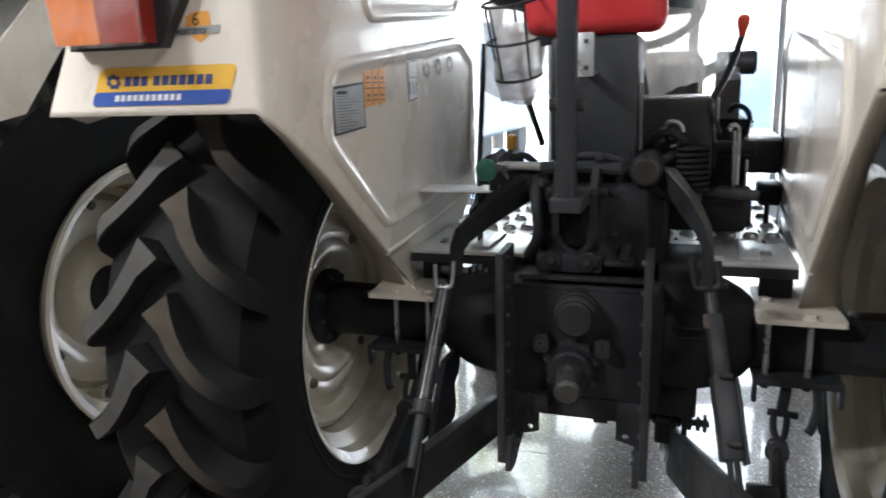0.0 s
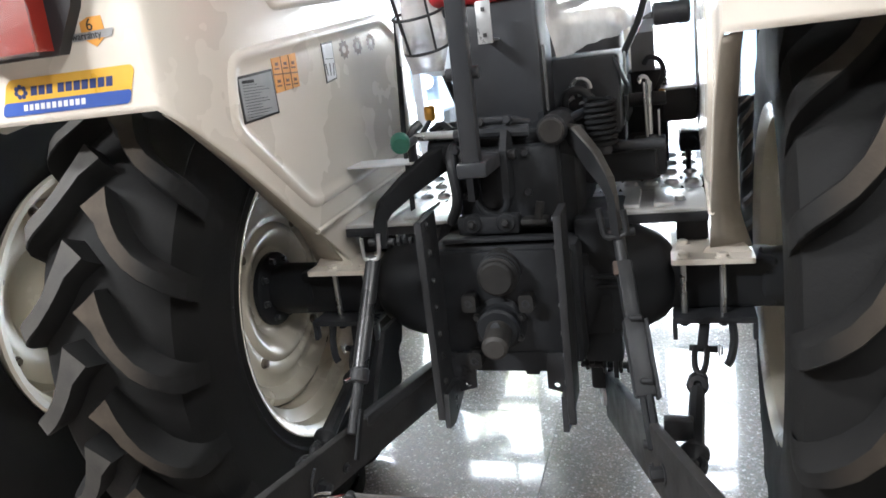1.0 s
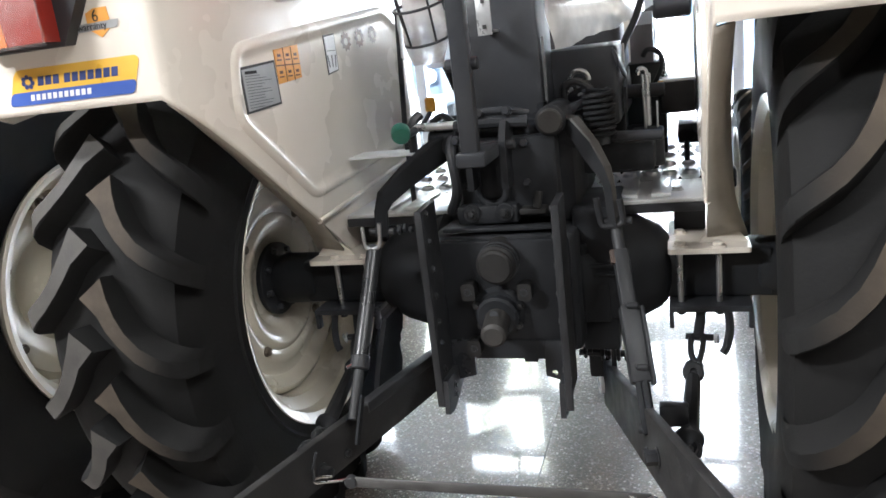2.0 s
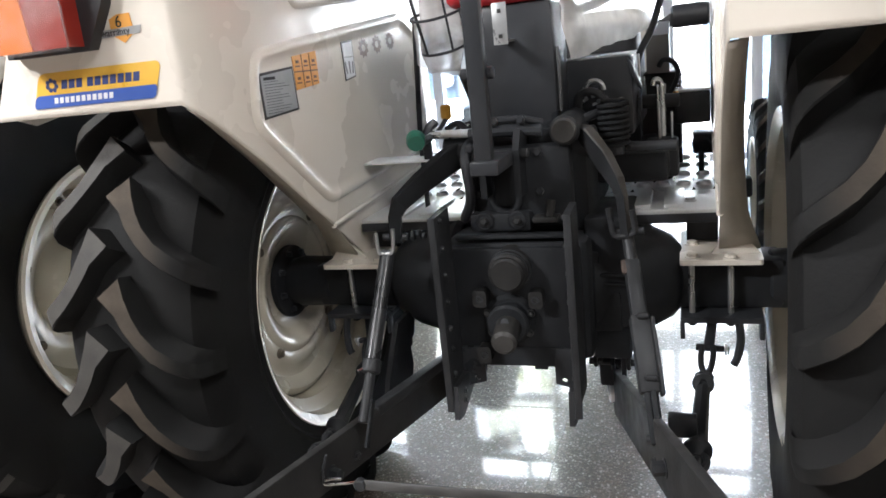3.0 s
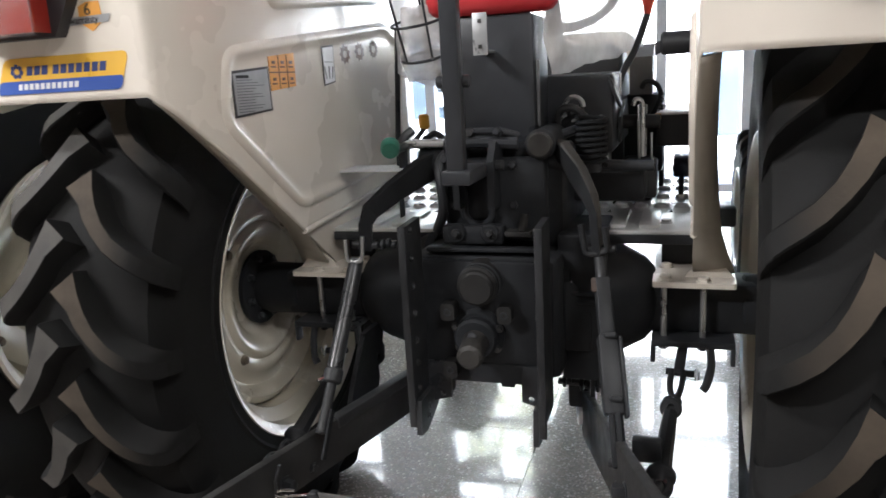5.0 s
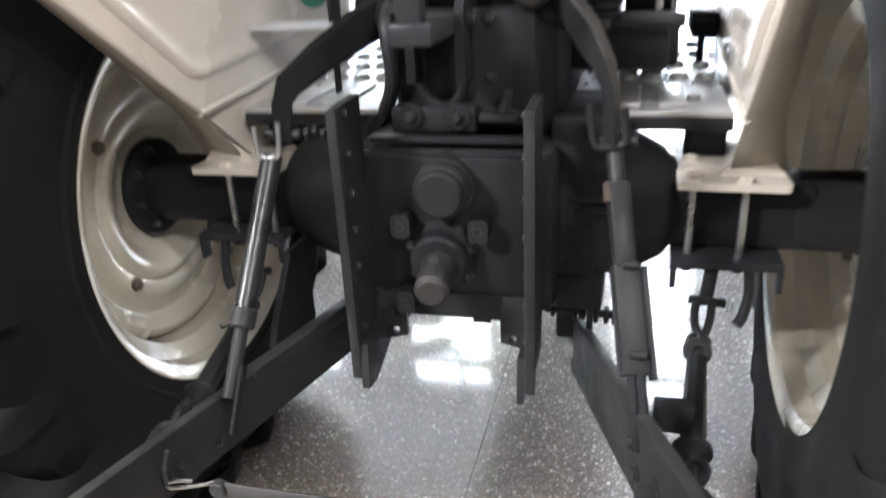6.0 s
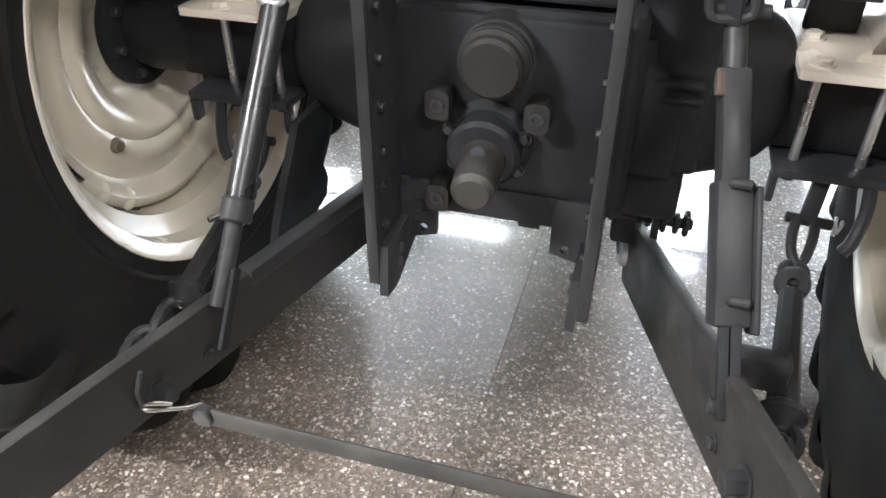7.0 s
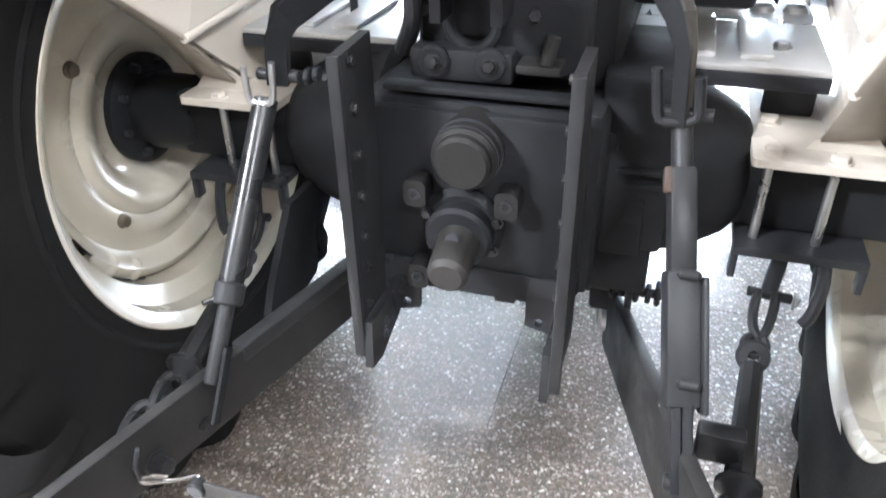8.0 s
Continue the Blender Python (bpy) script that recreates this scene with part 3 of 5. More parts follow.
def fender(tractor, s):
    """The pressed mudguard on side s: rear panel, rounded corner, inner wall with an embossed field, rolled lower edge, foot."""
    whole = empty("fender", tractor)
    cx, wx, edge = (0.474, 0.43, 1.168) if s < 0 else (0.427, 0.422, 1.186)
    lean = 0.0 if s < 0 else 0.017  # the right wall opens a little towards the front
    plan = [(0.915, -0.56), (0.91, -0.578), (0.89, -0.588), (0.8, -0.588), (0.7, -0.588), (0.6, -0.588), (0.54, -0.588), (cx, -0.588)]
    plan += [(cx - (cx - wx) * f, y) for f, y in ((0.3, -0.583), (0.52, -0.57), (0.68, -0.55), (0.8, -0.52), (0.9, -0.48), (1, -0.43))]
    plan += [(wx + lean * (y + 0.43), y) for y in (-0.36, -0.3, -0.23, -0.17, -0.1, 0.05, 0.2, 0.4, 0.55, 0.62)]
    run, lengths = 0.0, []
    for (xa, ya), (xb, yb) in zip([plan[7]] + plan[7:], plan[7:]):
        run += math.hypot(xb - xa, yb - ya)
        lengths.append(run)
    corner = [y for x, y in plan].index(-0.17)
    bm = B()
    cols = []
    lowest = []
    for i, (x, y) in enumerate(plan):
        if i <= 7:
            low = edge
        elif i <= corner:
            low = edge + (0.845 - edge) * lengths[i - 7] / lengths[corner - 7]
        else:
            low = 0.845 + 0.05 * (y + 0.17) / 0.79
        lowest.append((x, y, low))
        heights = [low, low + 0.012] + [low + 0.012 + (1.52 - low - 0.012) * k / 6 for k in range(1, 7)]
        col = []
        for h in heights:
            ox = -0.5 * max(h - 1.17, 0) * (1 if x > 0.85 else 0) if h < 1.3 else (-0.065 if x > 0.85 else 0)
            col.append(bm.verts.new((s * (x + ox), y, h)))
        cols.append(col)
    for a, b in zip(cols, cols[1:]):
        for k in range(len(a) - 1):
            bm.faces.new((a[k], a[k + 1], b[k + 1], b[k]))
    shell = part("fender_shell", bm, CREAM, whole, "glossy cream painted mudguard sheet")
    sol = shell.modifiers.new("thickness", "SOLIDIFY")
    sol.thickness, sol.offset = 0.004, 0
    # flange turned outwards along the slanting edge, down to the foot
    bm = B()
    strip = []
    for i, (x, y, low) in enumerate(lowest[8:corner + 1]):
        f = i / (corner - 8)
        strip.append((x, y, low, (0.016 + 0.034 * f) if s < 0 else 0.027 + 0.006 * f + 0.02 * f ** 3))
    strip += [(wx + 0.004, -0.1, 0.785, 0.066 if s < 0 else 0.07), (wx + 0.006, -0.04, 0.73, 0.082 if s < 0 else 0.086)]
    ring = [(bm.verts.new((s * x, y, z)), bm.verts.new((s * (x + w), y + 0.01, z + 0.004))) for x, y, z, w in strip]
    for a, b in zip(ring, ring[1:]):
        bm.faces.new((a[0], a[1], b[1], b[0]))
    # the flange faces down and back; its shade is in the paint tone
    flange = part("edge_flange", bm, SHADECREAM, whole, "cream flange with its shade put into the colour")
    sol = flange.modifiers.new("thickness", "SOLIDIFY")
    sol.thickness, sol.offset = 0.004, 0
    part("fender_top", slab(B(), [(s * 0.432, -0.5), (s * 0.85, -0.5), (s * 0.86, 0.0), (s * 0.84, 0.62), (s * 0.432, 0.62)], "z", 1.516, 1.53, 0.004), CREAM, whole)
    part("outer_lip", slab(B(), [(-0.565, 1.175), (-0.5, 1.152), (-0.4, 1.17), (-0.2, 1.4), (-0.3, 1.45), (-0.565, 1.2)], "x", s * 0.9, s * 0.906, 0.001), CREAM, whole)
    # rolled lower edges
    x = s * wx
    bm = tube(B(), [(x + s * lean * (y + 0.43), y, z) for y, z in ((-0.17, 0.845), (0.1, 0.862), (0.62, 0.895))], 0.007, 10)
    part("rolled_edge", bm, CREAM, whole)
    # embossed field: a ridge round a flat centre
    field = [(-0.41, 1.24), (-0.434, 1.112), (-0.17, 0.91), (0.47, 0.945), (0.525, 1.275), (0.4, 1.326), (-0.3, 1.254)]
    for outline in (field, [(-0.23, 1.345), (0.38, 1.4), (0.4, 1.5), (-0.25, 1.5)]):
        bm = emboss(outline, s, wx)
        for v in bm.verts:
            v.co.x += s * lean * (v.co.y + 0.43)
        part("embossed_panel", bm, CREAM, whole)
    # foot plate below the wall and outward gusset
    xo = s * (0.438 if s < 0 else 0.442)
    part("fender_foot", slab(B(), [(-0.165, 0.852), (0.0, 0.728), (0.26, 0.728), (0.6, 0.9)], "x", xo, xo + s * 0.006, 0.002), CREAM, whole)
    return whole


def emboss(field, s, wall):
    """A raised rim round a field on the inner wall, in y and z: rounded corners, 9 mm proud."""
    pts = []
    n = len(field)
    for i in range(n):
        p, a, b = Vector(field[i]), Vector(field[i - 1]), Vector(field[(i + 1) % n])
        d0, d1 = (a - p).normalized(), (b - p).normalized()
        r = 0.035
        for k in range(6):
            t = k / 5
            pts.append((p + d0 * r) * (1 - t) ** 2 + p * 2 * t * (1 - t) + (p + d1 * r) * t * t)
    c = sum(pts, Vector((0, 0))) / len(pts)
    m = len(pts)
    normal = []
    for i in range(m):
        d = (pts[(i + 1) % m] - pts[i - 1]).normalized()
        nrm = Vector((d.y, -d.x))
        normal.append(nrm if nrm.dot(pts[i] - c) > 0 else -nrm)
    bm = B()
    rings = []
    for off, h in ((0.014, 0.0), (0.009, 0.006), (0.0, 0.009), (-0.008, 0.007), (-0.016, 0.003), (-0.03, 0.0025)):
        rings.append([bm.verts.new((s * (wall - 0.0015 - h), p.x + nm.x * off, p.y + nm.y * off)) for p, nm in zip(pts, normal)])
    for a, b in zip(rings, rings[1:]):
        for i in range(m):
            bm.faces.new((a[i], a[(i + 1) % m], b[(i + 1) % m], b[i]))
    bm.faces.new(rings[-1])
    return bm


def decal(name, parent, material, points, x, label="", lift=0.0012):
    """A thin label on the inner wall, in y and z, facing the middle."""
    s = 1 if x > 0 else -1
    return part(name, slab(B(), points, "x", x, x - s * lift, 0), material, parent, label)


def rounded(x0, z0, x1, z1, r, shear=0.0, n=5):
    out = []
    for cx, cz, a0 in ((x1 - r, z1 - r, 0), (x0 + r, z1 - r, 90), (x0 + r, z0 + r, 180), (x1 - r, z0 + r, 270)):
        for k in range(n + 1):
            a = radians(a0 + 90 * k / n)
            px, pz = cx + r * math.cos(a), cz + r * math.sin(a)
            out.append((px + shear * (pz - z0), pz))
    return out


def build_tractor():
    T = empty("tractor")
    tagged(T, "cream farm tractor with black chassis parked on the showroom floor", "tractor", group="parked tractors")

    for s in (-1, 1):
        wheel(T, s, "rear_wheel", -0.694 if s < 0 else 0.71, -0.008 if s < 0 else -0.02, 0.65 if s < 0 else 0.66, 0.685, 0.375, 0.376 if s < 0 else 0.374, 22, 0.045, True, 0.155 if s < 0 else 0.424, 1.9 if s < 0 else 3.3)
        fender(T, s)
    for s in (-1, 1):
        wheel(T, s, "front_wheel", s * 0.75, 2.25, 0.415, 0.435, 0.21, 0.25, 20, 0.022, False)

    # ---- labels on the left mudguard
    left = [o for o in T.children if o.name.startswith("fender")][0]
    xw = -0.4255
    decal("data_plate", left, DECALBLACK, [(-0.404, 1.118), (-0.262, 1.126), (-0.266, 1.217), (-0.406, 1.208)], xw, "grey metal data plate with fine print")
    part("data_plate_face", slab(B(), [(-0.398, 1.123), (-0.268, 1.13), (-0.271, 1.212), (-0.4, 1.203)], "x", xw + 0.0012, xw + 0.0018, 0), DECALGREY, left)
    bm = B()
    for k in range(12):
        z = 1.19 - k * 0.0056
        box(bm, (xw + 0.0018, -0.39, z), (xw + 0.0021, -0.39 + 0.1 * (0.55 + 0.45 * math.sin(k * 2.3) ** 2), z + 0.0009), 0)
    box(bm, (xw + 0.0018, -0.39, 1.194), (xw + 0.0022, -0.345, 1.2), 0)
    part("fine_print", bm, LINKGREY, left)
    decal("warning_label", left, DECALORANGE, [(-0.26, 1.166), (-0.152, 1.174), (-0.15, 1.246), (-0.262, 1.237)], xw, "orange warning label in six fields")
    bm = B()
    for y0 in (-0.223, -0.187):
        box(bm, (xw + 0.0012, y0, 1.17), (xw + 0.0017, y0 + 0.0025, 1.241), 0)
    box(bm, (xw + 0.0012, -0.26, 1.203), (xw + 0.0017, -0.152, 1.2055), 0)
    for yc in (-0.243, -0.205, -0.169):
        for zc in (1.187, 1.222):
            box(bm, (xw + 0.0012, yc - 0.01, zc - 0.008), (xw + 0.0017, yc + 0.01, zc - 0.005), 0)
            box(bm, (xw + 0.0012, yc - 0.006, zc), (xw + 0.0017, yc + 0.007, zc + 0.006), 0)
    part("warning_print", bm, DECALBROWN, left)
    decal("lever_label", left, DECALBLACK, [(-0.01, 1.17), (0.052, 1.178), (0.052, 1.268), (-0.012, 1.263)], xw, "white lever diagram label with black edge")
    part("lever_label_face", slab(B(), [(-0.006, 1.174), (0.048, 1.181), (0.048, 1.264), (-0.008, 1.259)], "x", xw + 0.0012, xw + 0.0017, 0), DECALWHITE, left)
    bm = B()
    for yc, t in ((0.003, 0.006), (0.02, 0.0), (0.036, -0.006)):
        slab(bm, [(yc - 0.002, 1.187), (yc + 0.002, 1.187), (yc + 0.003 - t, 1.216), (yc - 0.003 - t, 1.216)], "x", xw + 0.0017, xw + 0.002, 0)
    box(bm, (xw + 0.0017, -0.002, 1.226), (xw + 0.002, 0.044, 1.2275), 0)
    part("lever_print", bm, DECALBLACK, left)
    for yc, zc, n in ((0.12, 1.246, 9), (0.212, 1.254, 9), (0.31, 1.262, 12)):
        bm = B()
        pts = []
        for k in range(2 * n):
            a, r = math.pi * k / n, (0.026 if k % 2 else 0.019)
            pts.append((yc + 1.3 * r * math.cos(a), zc + r * math.sin(a)))
        hole = [(yc + 1.3 * 0.009 * math.cos(math.pi * k / n), zc + 0.009 * math.sin(math.pi * k / n)) for k in range(2 * n)]
        for k in range(2 * n):
            j = (k + 1) % (2 * n)
            bm.faces.new([bm.verts.new((xw + 0.001, *p)) for p in (pts[k], pts[j], hole[j], hole[k])])
        part("gear_symbol", bm, DECALBROWN, left, "brown printed gear wheel symbol")
    # maker's badge and guarantee badge on the rear panel
    yb, L = -0.5903, -0.8
    part("maker_badge", slab(B(), rounded(L, 1.186, L + 0.276, 1.249, 0.014, 0.42), "y", yb, yb - 0.001, 0), DECALYELLOW, left, "yellow and blue maker badge with plain bars")
    part("badge_blue_band", slab(B(), rounded(L - 0.001, 1.1855, L + 0.277, 1.209, 0.008, 0.42), "y", yb - 0.001, yb - 0.0014, 0), DECALBLUE, left)
    for k in range(10):
        x0 = L + 0.073 + 0.0172 * k + (0.008 if k > 2 else 0)
        part("badge_navy_bar", slab(B(), [(x0, 1.218), (x0 + 0.0135, 1.218), (x0 + 0.0175, 1.234), (x0 + 0.004, 1.234)], "y", yb - 0.001, yb - 0.0014, 0), DECALNAVY, left)
    for k in range(11):
        x0 = L + 0.05 + 0.0127 * k
        part("badge_white_bar", slab(B(), [(x0, 1.193), (x0 + 0.0085, 1.193), (x0 + 0.011, 1.2035), (x0 + 0.0025, 1.2035)], "y", yb - 0.0014, yb - 0.0018, 0), DECALWHITE, left)
    for q in range(7):
        a = radians(90 + 51.4 * q)
        ex, ez = L + 0.052 + 0.0105 * math.cos(a), 1.226 + 0.009 * math.sin(a)
        part("badge_emblem", slab(B(), [(ex + 0.0048 * math.cos(k * math.pi / 4), ez + 0.0045 * math.sin(k * math.pi / 4)) for k in range(8)], "y", yb - 0.001, yb - 0.0014, 0), DECALNAVY, left)
    yg = -0.5903
    part("guarantee_badge", slab(B(), [(-0.59, 1.326), (-0.572, 1.333), (-0.545, 1.333), (-0.542, 1.3), (-0.565, 1.284), (-0.59, 1.3)], "y", yg, yg - 0.001, 0), DECALORANGE, left, "orange shield badge with dark lettering")
    part("guarantee_band", slab(B(), [(-0.618, 1.296), (-0.53, 1.298), (-0.524, 1.311), (-0.612, 1.309)], "y", yg - 0.001, yg - 0.0014, 0), DECALGREY, left)
    words("warranty", left, 0.017, (-0.612, yg - 0.0016, 1.2985), DECALBLACK)
    words("6", left, 0.028, (-0.578, yg - 0.0012, 1.3115), DECALBLACK)

    # ---- tail lamps
    for s in (-1, 1):
        lamp = empty("tail_lamp", T, (s * 0.71, -0.585, 1.34))
        o = 1 if s < 0 else -1
        part("lamp_body", slab(B(), [(-o * 0.1, -0.062), (o * 0.085, -0.062), (o * 0.13, 0.01), (o * 0.155, 0.08), (-o * 0.12, 0.08)], "y", -0.03, 0.06, 0.008), BLACKVINYL, lamp, "black lamp housing")
        part("red_lens", slab(B(), [(o * 0.003, -0.055), (o * 0.078, -0.055), (o * 0.08, 0.078), (-o * 0.008, 0.078)], "y", -0.07, -0.03, 0.008), REDLENS, lamp, "dark red tail lamp lens in wrinkled film")
        part("orange_lens", slab(B(), [(-o * 0.09, -0.055), (o * 0.001, -0.055), (-o * 0.01, 0.078), (-o * 0.108, 0.078)], "y", -0.07, -0.03, 0.008), ORANGELENS, lamp, "orange indicator lens in wrinkled film")
        if s < 0:
            bm = B()
            bmesh.ops.create_grid(bm, x_segments=28, y_segments=16, size=0.5, matrix=Matrix.Translation((-0.008, -0.074, 0.01)) @ Matrix.Rotation(radians(90), 4, "X") @ Matrix.Diagonal((0.19, 0.142, 1, 1)))
            for v in bm.verts:
                v.co.y += 0.004 * noise.noise(v.co * 40) + 0.003 * noise.noise(v.co * 90)
            part("lamp_film", bm, THINFILM, lamp, "wrinkled clear film over the lamp")

    # ---- right mudguard label
    right = [o for o in T.children if o.name.startswith("fender")][1]
    decal("warning_label", right, DECALORANGE, [(-0.16, 1.36), (0.0, 1.37), (0.0, 1.47), (-0.16, 1.46)], 0.4065, "orange warning label")

    build_axle(T)
    build_hitch(T)
    build_middle(T)
    build_seat(T)
    build_front(T)
    return T


def words(text, parent, size, at, material):
    cu = bpy.data.curves.new("lettering", "FONT")
    cu.body, cu.size, cu.extrude = text, size, 0.0004
    tmp = bpy.data.objects.new("lettering_source", cu)
    scene.collection.objects.link(tmp)
    bpy.context.view_layer.update()
    me = bpy.data.meshes.new_from_object(tmp.evaluated_get(bpy.context.evaluated_depsgraph_get()))
    bpy.data.objects.remove(tmp)
    me.materials.clear()
    me.materials.append(material)
    ob = new("lettering", me)
    ob.matrix_world = pose(*at, 90, 0, 0)
    ob.parent = parent
    return ob


def build_axle(T):
    rear_axle = empty("rear_axle", T)
    bm = B()
    box(bm, (-0.165, -0.185, 0.522), (0.165, 0.4, 0.80), 0.02)
    box(bm, (-0.15, -0.2, 0.53), (0.15, -0.18, 0.79), 0.01)
    slab(bm, [(-0.09, 0.56), (-0.076, 0.516), (0.082, 0.516), (0.1, 0.56)], "y", -0.203, 0.3, 0.004)
    slab(bm, [(0.03, 0.53), (0.034, 0.507), (0.062, 0.507), (0.068, 0.53)], "y", -0.2, -0.15, 0.004)
    part("gear_casing", bm, CAST, rear_axle, "black cast iron rear gear casing")
    for s in (-1, 1):
        m = pose(s * 0.15, 0, 0.663, 0, 90 * s, 0)
        bm = lathe(B(), [(0.0, 0), (0.15, 0), (0.154, 0.02), (0.138, 0.05), (0.129, 0.1), (0.12, 0.13), (0.106, 0.157), (0.094, 0.178), (0.076, 0.194), (0.06, 0.202), (0, 0.203)], m, 32)
        part("axle_bell", bm, CAST, rear_axle, "bell shaped black axle housing")
        bm = box(B(), (s * 0.33, -0.058, 0.602), (s * 0.56, 0.058, 0.714), 0.012)
        m = pose(s * 0.53, 0, 0.655, 0, 90 * s, 0)
        lathe(bm, [(0.0, 0), (0.06, 0), (0.066, 0.006), (0.068, 0.102), (0.064, 0.112), (0.062, 0.124), (0.092, 0.129), (0.098, 0.134), (0.098, 0.147), (0.092, 0.152), (0, 0.152)], m, 36)
        part("axle_beam", bm, CAST, rear_axle, "black axle beam with hub flange")
        for k in range(8):
            a = 2 * math.pi * k / 8 + 0.25
            bolt_part((s * 0.659, 0.08 * math.cos(a), 0.657 + 0.08 * math.sin(a)), (-s, 0, 0), rear_axle, 0.008, 0.012, BLACK)
        # mudguard bracket, bolts, clamp
        bracket = part("fender_bracket", slab(B(), rounded(min(s * 0.346, s * 0.514), -0.103, max(s * 0.346, s * 0.514), 0.16, 0.008), "z", 0.716, 0.7275, 0.002), CREAM, T, "cream bracket plate on the axle")
        part("upstand", box(B(), (min(s * 0.36, s * 0.43), 0.06, 0.7275), (max(s * 0.36, s * 0.43), 0.075, 0.81), 0.004), BLACK, bracket, "black upright carrying the footplate")
        part("gusset", slab(B(), [(s * 0.512, 0.7275), (s * 0.412, 0.7275), (s * 0.418, 0.738), (s * 0.47, 0.78)], "y", -0.052, -0.046, 0.001), CREAM, bracket, "cream triangular gusset on the bracket")
        for bx, by in ((0.372, -0.075), (0.372, 0.03), (0.45, -0.085)):
            part("nut", bolt(B(), (s * bx, by, 0.7275), (0, 0, 1), 0.012, 0.008), CREAM, bracket)
        for bx in (0.37, 0.45):
            for by in (-0.08, 0.075):
                part("clamp_rod", rod(B(), (s * bx, by, 0.58), (s * bx, by, 0.716), 0.0065), STEEL, bracket, "zinc plated clamp rod")
        bm = box(B(), (min(s * 0.345, s * 0.515), -0.115, 0.588), (max(s * 0.345, s * 0.515), 0.1, 0.602), 0.003)
        for ex in (0.349, 0.511):
            box(bm, (s * ex - 0.005, -0.113, 0.55), (s * ex + 0.005, -0.09, 0.592), 0.003)
        part("clamp_plate", bm, BLACK, bracket, "black lower clamp plate with turned down ends")
        for bx in (0.37, 0.45):
            part("nut", bolt(B(), (s * bx, -0.08, 0.588), (0, 0, -1), 0.01, 0.014), BLACK, bracket)
        # hanging hook and stay behind the clamp
        bm = tube(B(), [(s * 0.465, -0.1, 0.59), (s * 0.468, -0.11, 0.55), (s * 0.46, -0.125, 0.515), (s * 0.452, -0.128, 0.5)], 0.009, 10, smooth=4)
        part("hook", bm, BLACK, bracket, "bent black hook below the clamp")

    # stay plate below the left axle
    part("stay_plate", slab(B(), [(-0.17, 0.6), (-0.05, 0.6), (-0.075, 0.538), (-0.109, 0.525), (-0.103, 0.468), (-0.115, 0.443), (-0.197, 0.43), (-0.29, 0.428), (-0.25, 0.5)], "x", -0.31, -0.298, 0.002), MATTEBLACK, rear_axle, "black stay plate below the axle")

    # ---- power take-off
    pto = empty("power_take_off", T)
    cx = -0.012
    bm = B()
    rod(bm, (cx, -0.19, 0.628), (cx, -0.212, 0.628), 0.058, seg=36)
    rod(bm, (cx, -0.2, 0.627), (cx, -0.236, 0.624), 0.044, 0.047, 36, 0.12)
    part("flange", bm, CAST, pto, "black cast bearing flange")
    bm = rod(B(), (cx, -0.215, 0.622), (cx + 0.007, -0.31, 0.611), 0.029, 0.027, 32, 0.25)
    part("shaft_cover", bm, WORNGREY, pto, "dark grey cap over the shaft end")
    part("moulded_mark", rod(B(), (cx + 0.003, -0.266, 0.6435), (cx + 0.003, -0.27, 0.645), 0.01, seg=16), BLACK, pto)
    bm = B()
    rod(bm, (-0.002, -0.13, 0.75), (-0.001, -0.245, 0.745), 0.047, 0.043, 36, 0.1)
    rod(bm, (-0.001, -0.235, 0.7455), (-0.001, -0.256, 0.744), 0.039, 0.037, 36, 0.12)
    part("upper_cap", bm, CAPGREY, pto, "dark grey round cap above the shaft")
    for r in (0.046, 0.044):
        part("cap_ring", lathe(B(), [(r - 0.004, 0), (r, 0.001), (r, 0.004), (r - 0.004, 0.005)], axis_matrix((-0.001, -0.216 - (0.046 - r) * 8, 0.7465), (-0.001, -0.3, 0.743))[0], 36, True), BLACK, pto)
    for bx, bz in ((-0.072, 0.683), (0.0525, 0.681), (-0.072, 0.551)):
        part("casting_lug", slab(B(), rounded(bx - 0.0155, bz - 0.019, bx + 0.0155, bz + 0.019, 0.009), "y", -0.232, -0.185, 0.003), CAPGREY, pto, "cast lug with a bolt hole")
        part("bolt", lathe(B(), [(0.005, 0.0), (0.009, 0.0), (0.009, 0.002), (0.005, 0.002)], axis_matrix((bx, -0.232, bz), (bx, -0.3, bz))[0], 20, True), BLACK, pto)
    for a in (20, 160, 215, 325):
        p = (cx + 0.052 * math.cos(radians(a)), -0.212, 0.628 + 0.05 * math.sin(radians(a)))
        part("bolt", bolt(B(), p, (0, -1, 0), 0.007, 0.007), BOLTSTEEL, pto)


def holed_plate(outline, c, r, y0, y1, n=32):
    """A plate across y with one round hole: each ray from the hole's middle meets the outline once."""
    ring_in, ring_out = [], []
    for k in range(n):
        a = 2 * math.pi * k / n
        d = Vector((math.cos(a), math.sin(a)))
        best = 9.0
        for p, q in zip(outline, outline[1:] + outline[:1]):
            e = Vector(q) - Vector(p)
            det = d.x * -e.y + d.y * e.x
            if abs(det) < 1e-9:
                continue
            w = Vector(p) - Vector(c)
            t = (w.x * -e.y + w.y * e.x) / det
            u = (d.x * w.y - d.y * w.x) / det
            if t > 0 and -1e-6 <= u <= 1 + 1e-6:
                best = min(best, t)
        ring_in.append((c[0] + d.x * r, c[1] + d.y * r))
        ring_out.append((c[0] + d.x * best, c[1] + d.y * best))
    bm = B()
    L = [[bm.verts.new((x, y, z)) for x, z in ring] for ring, y in ((ring_in, y0), (ring_out, y0), (ring_out, y1), (ring_in, y1))]
    for a, b in zip(L, L[1:] + L[:1]):
        for k in range(n):
            bm.faces.new((a[k], a[(k + 1) % n], b[(k + 1) % n], b[k]))
    return bm


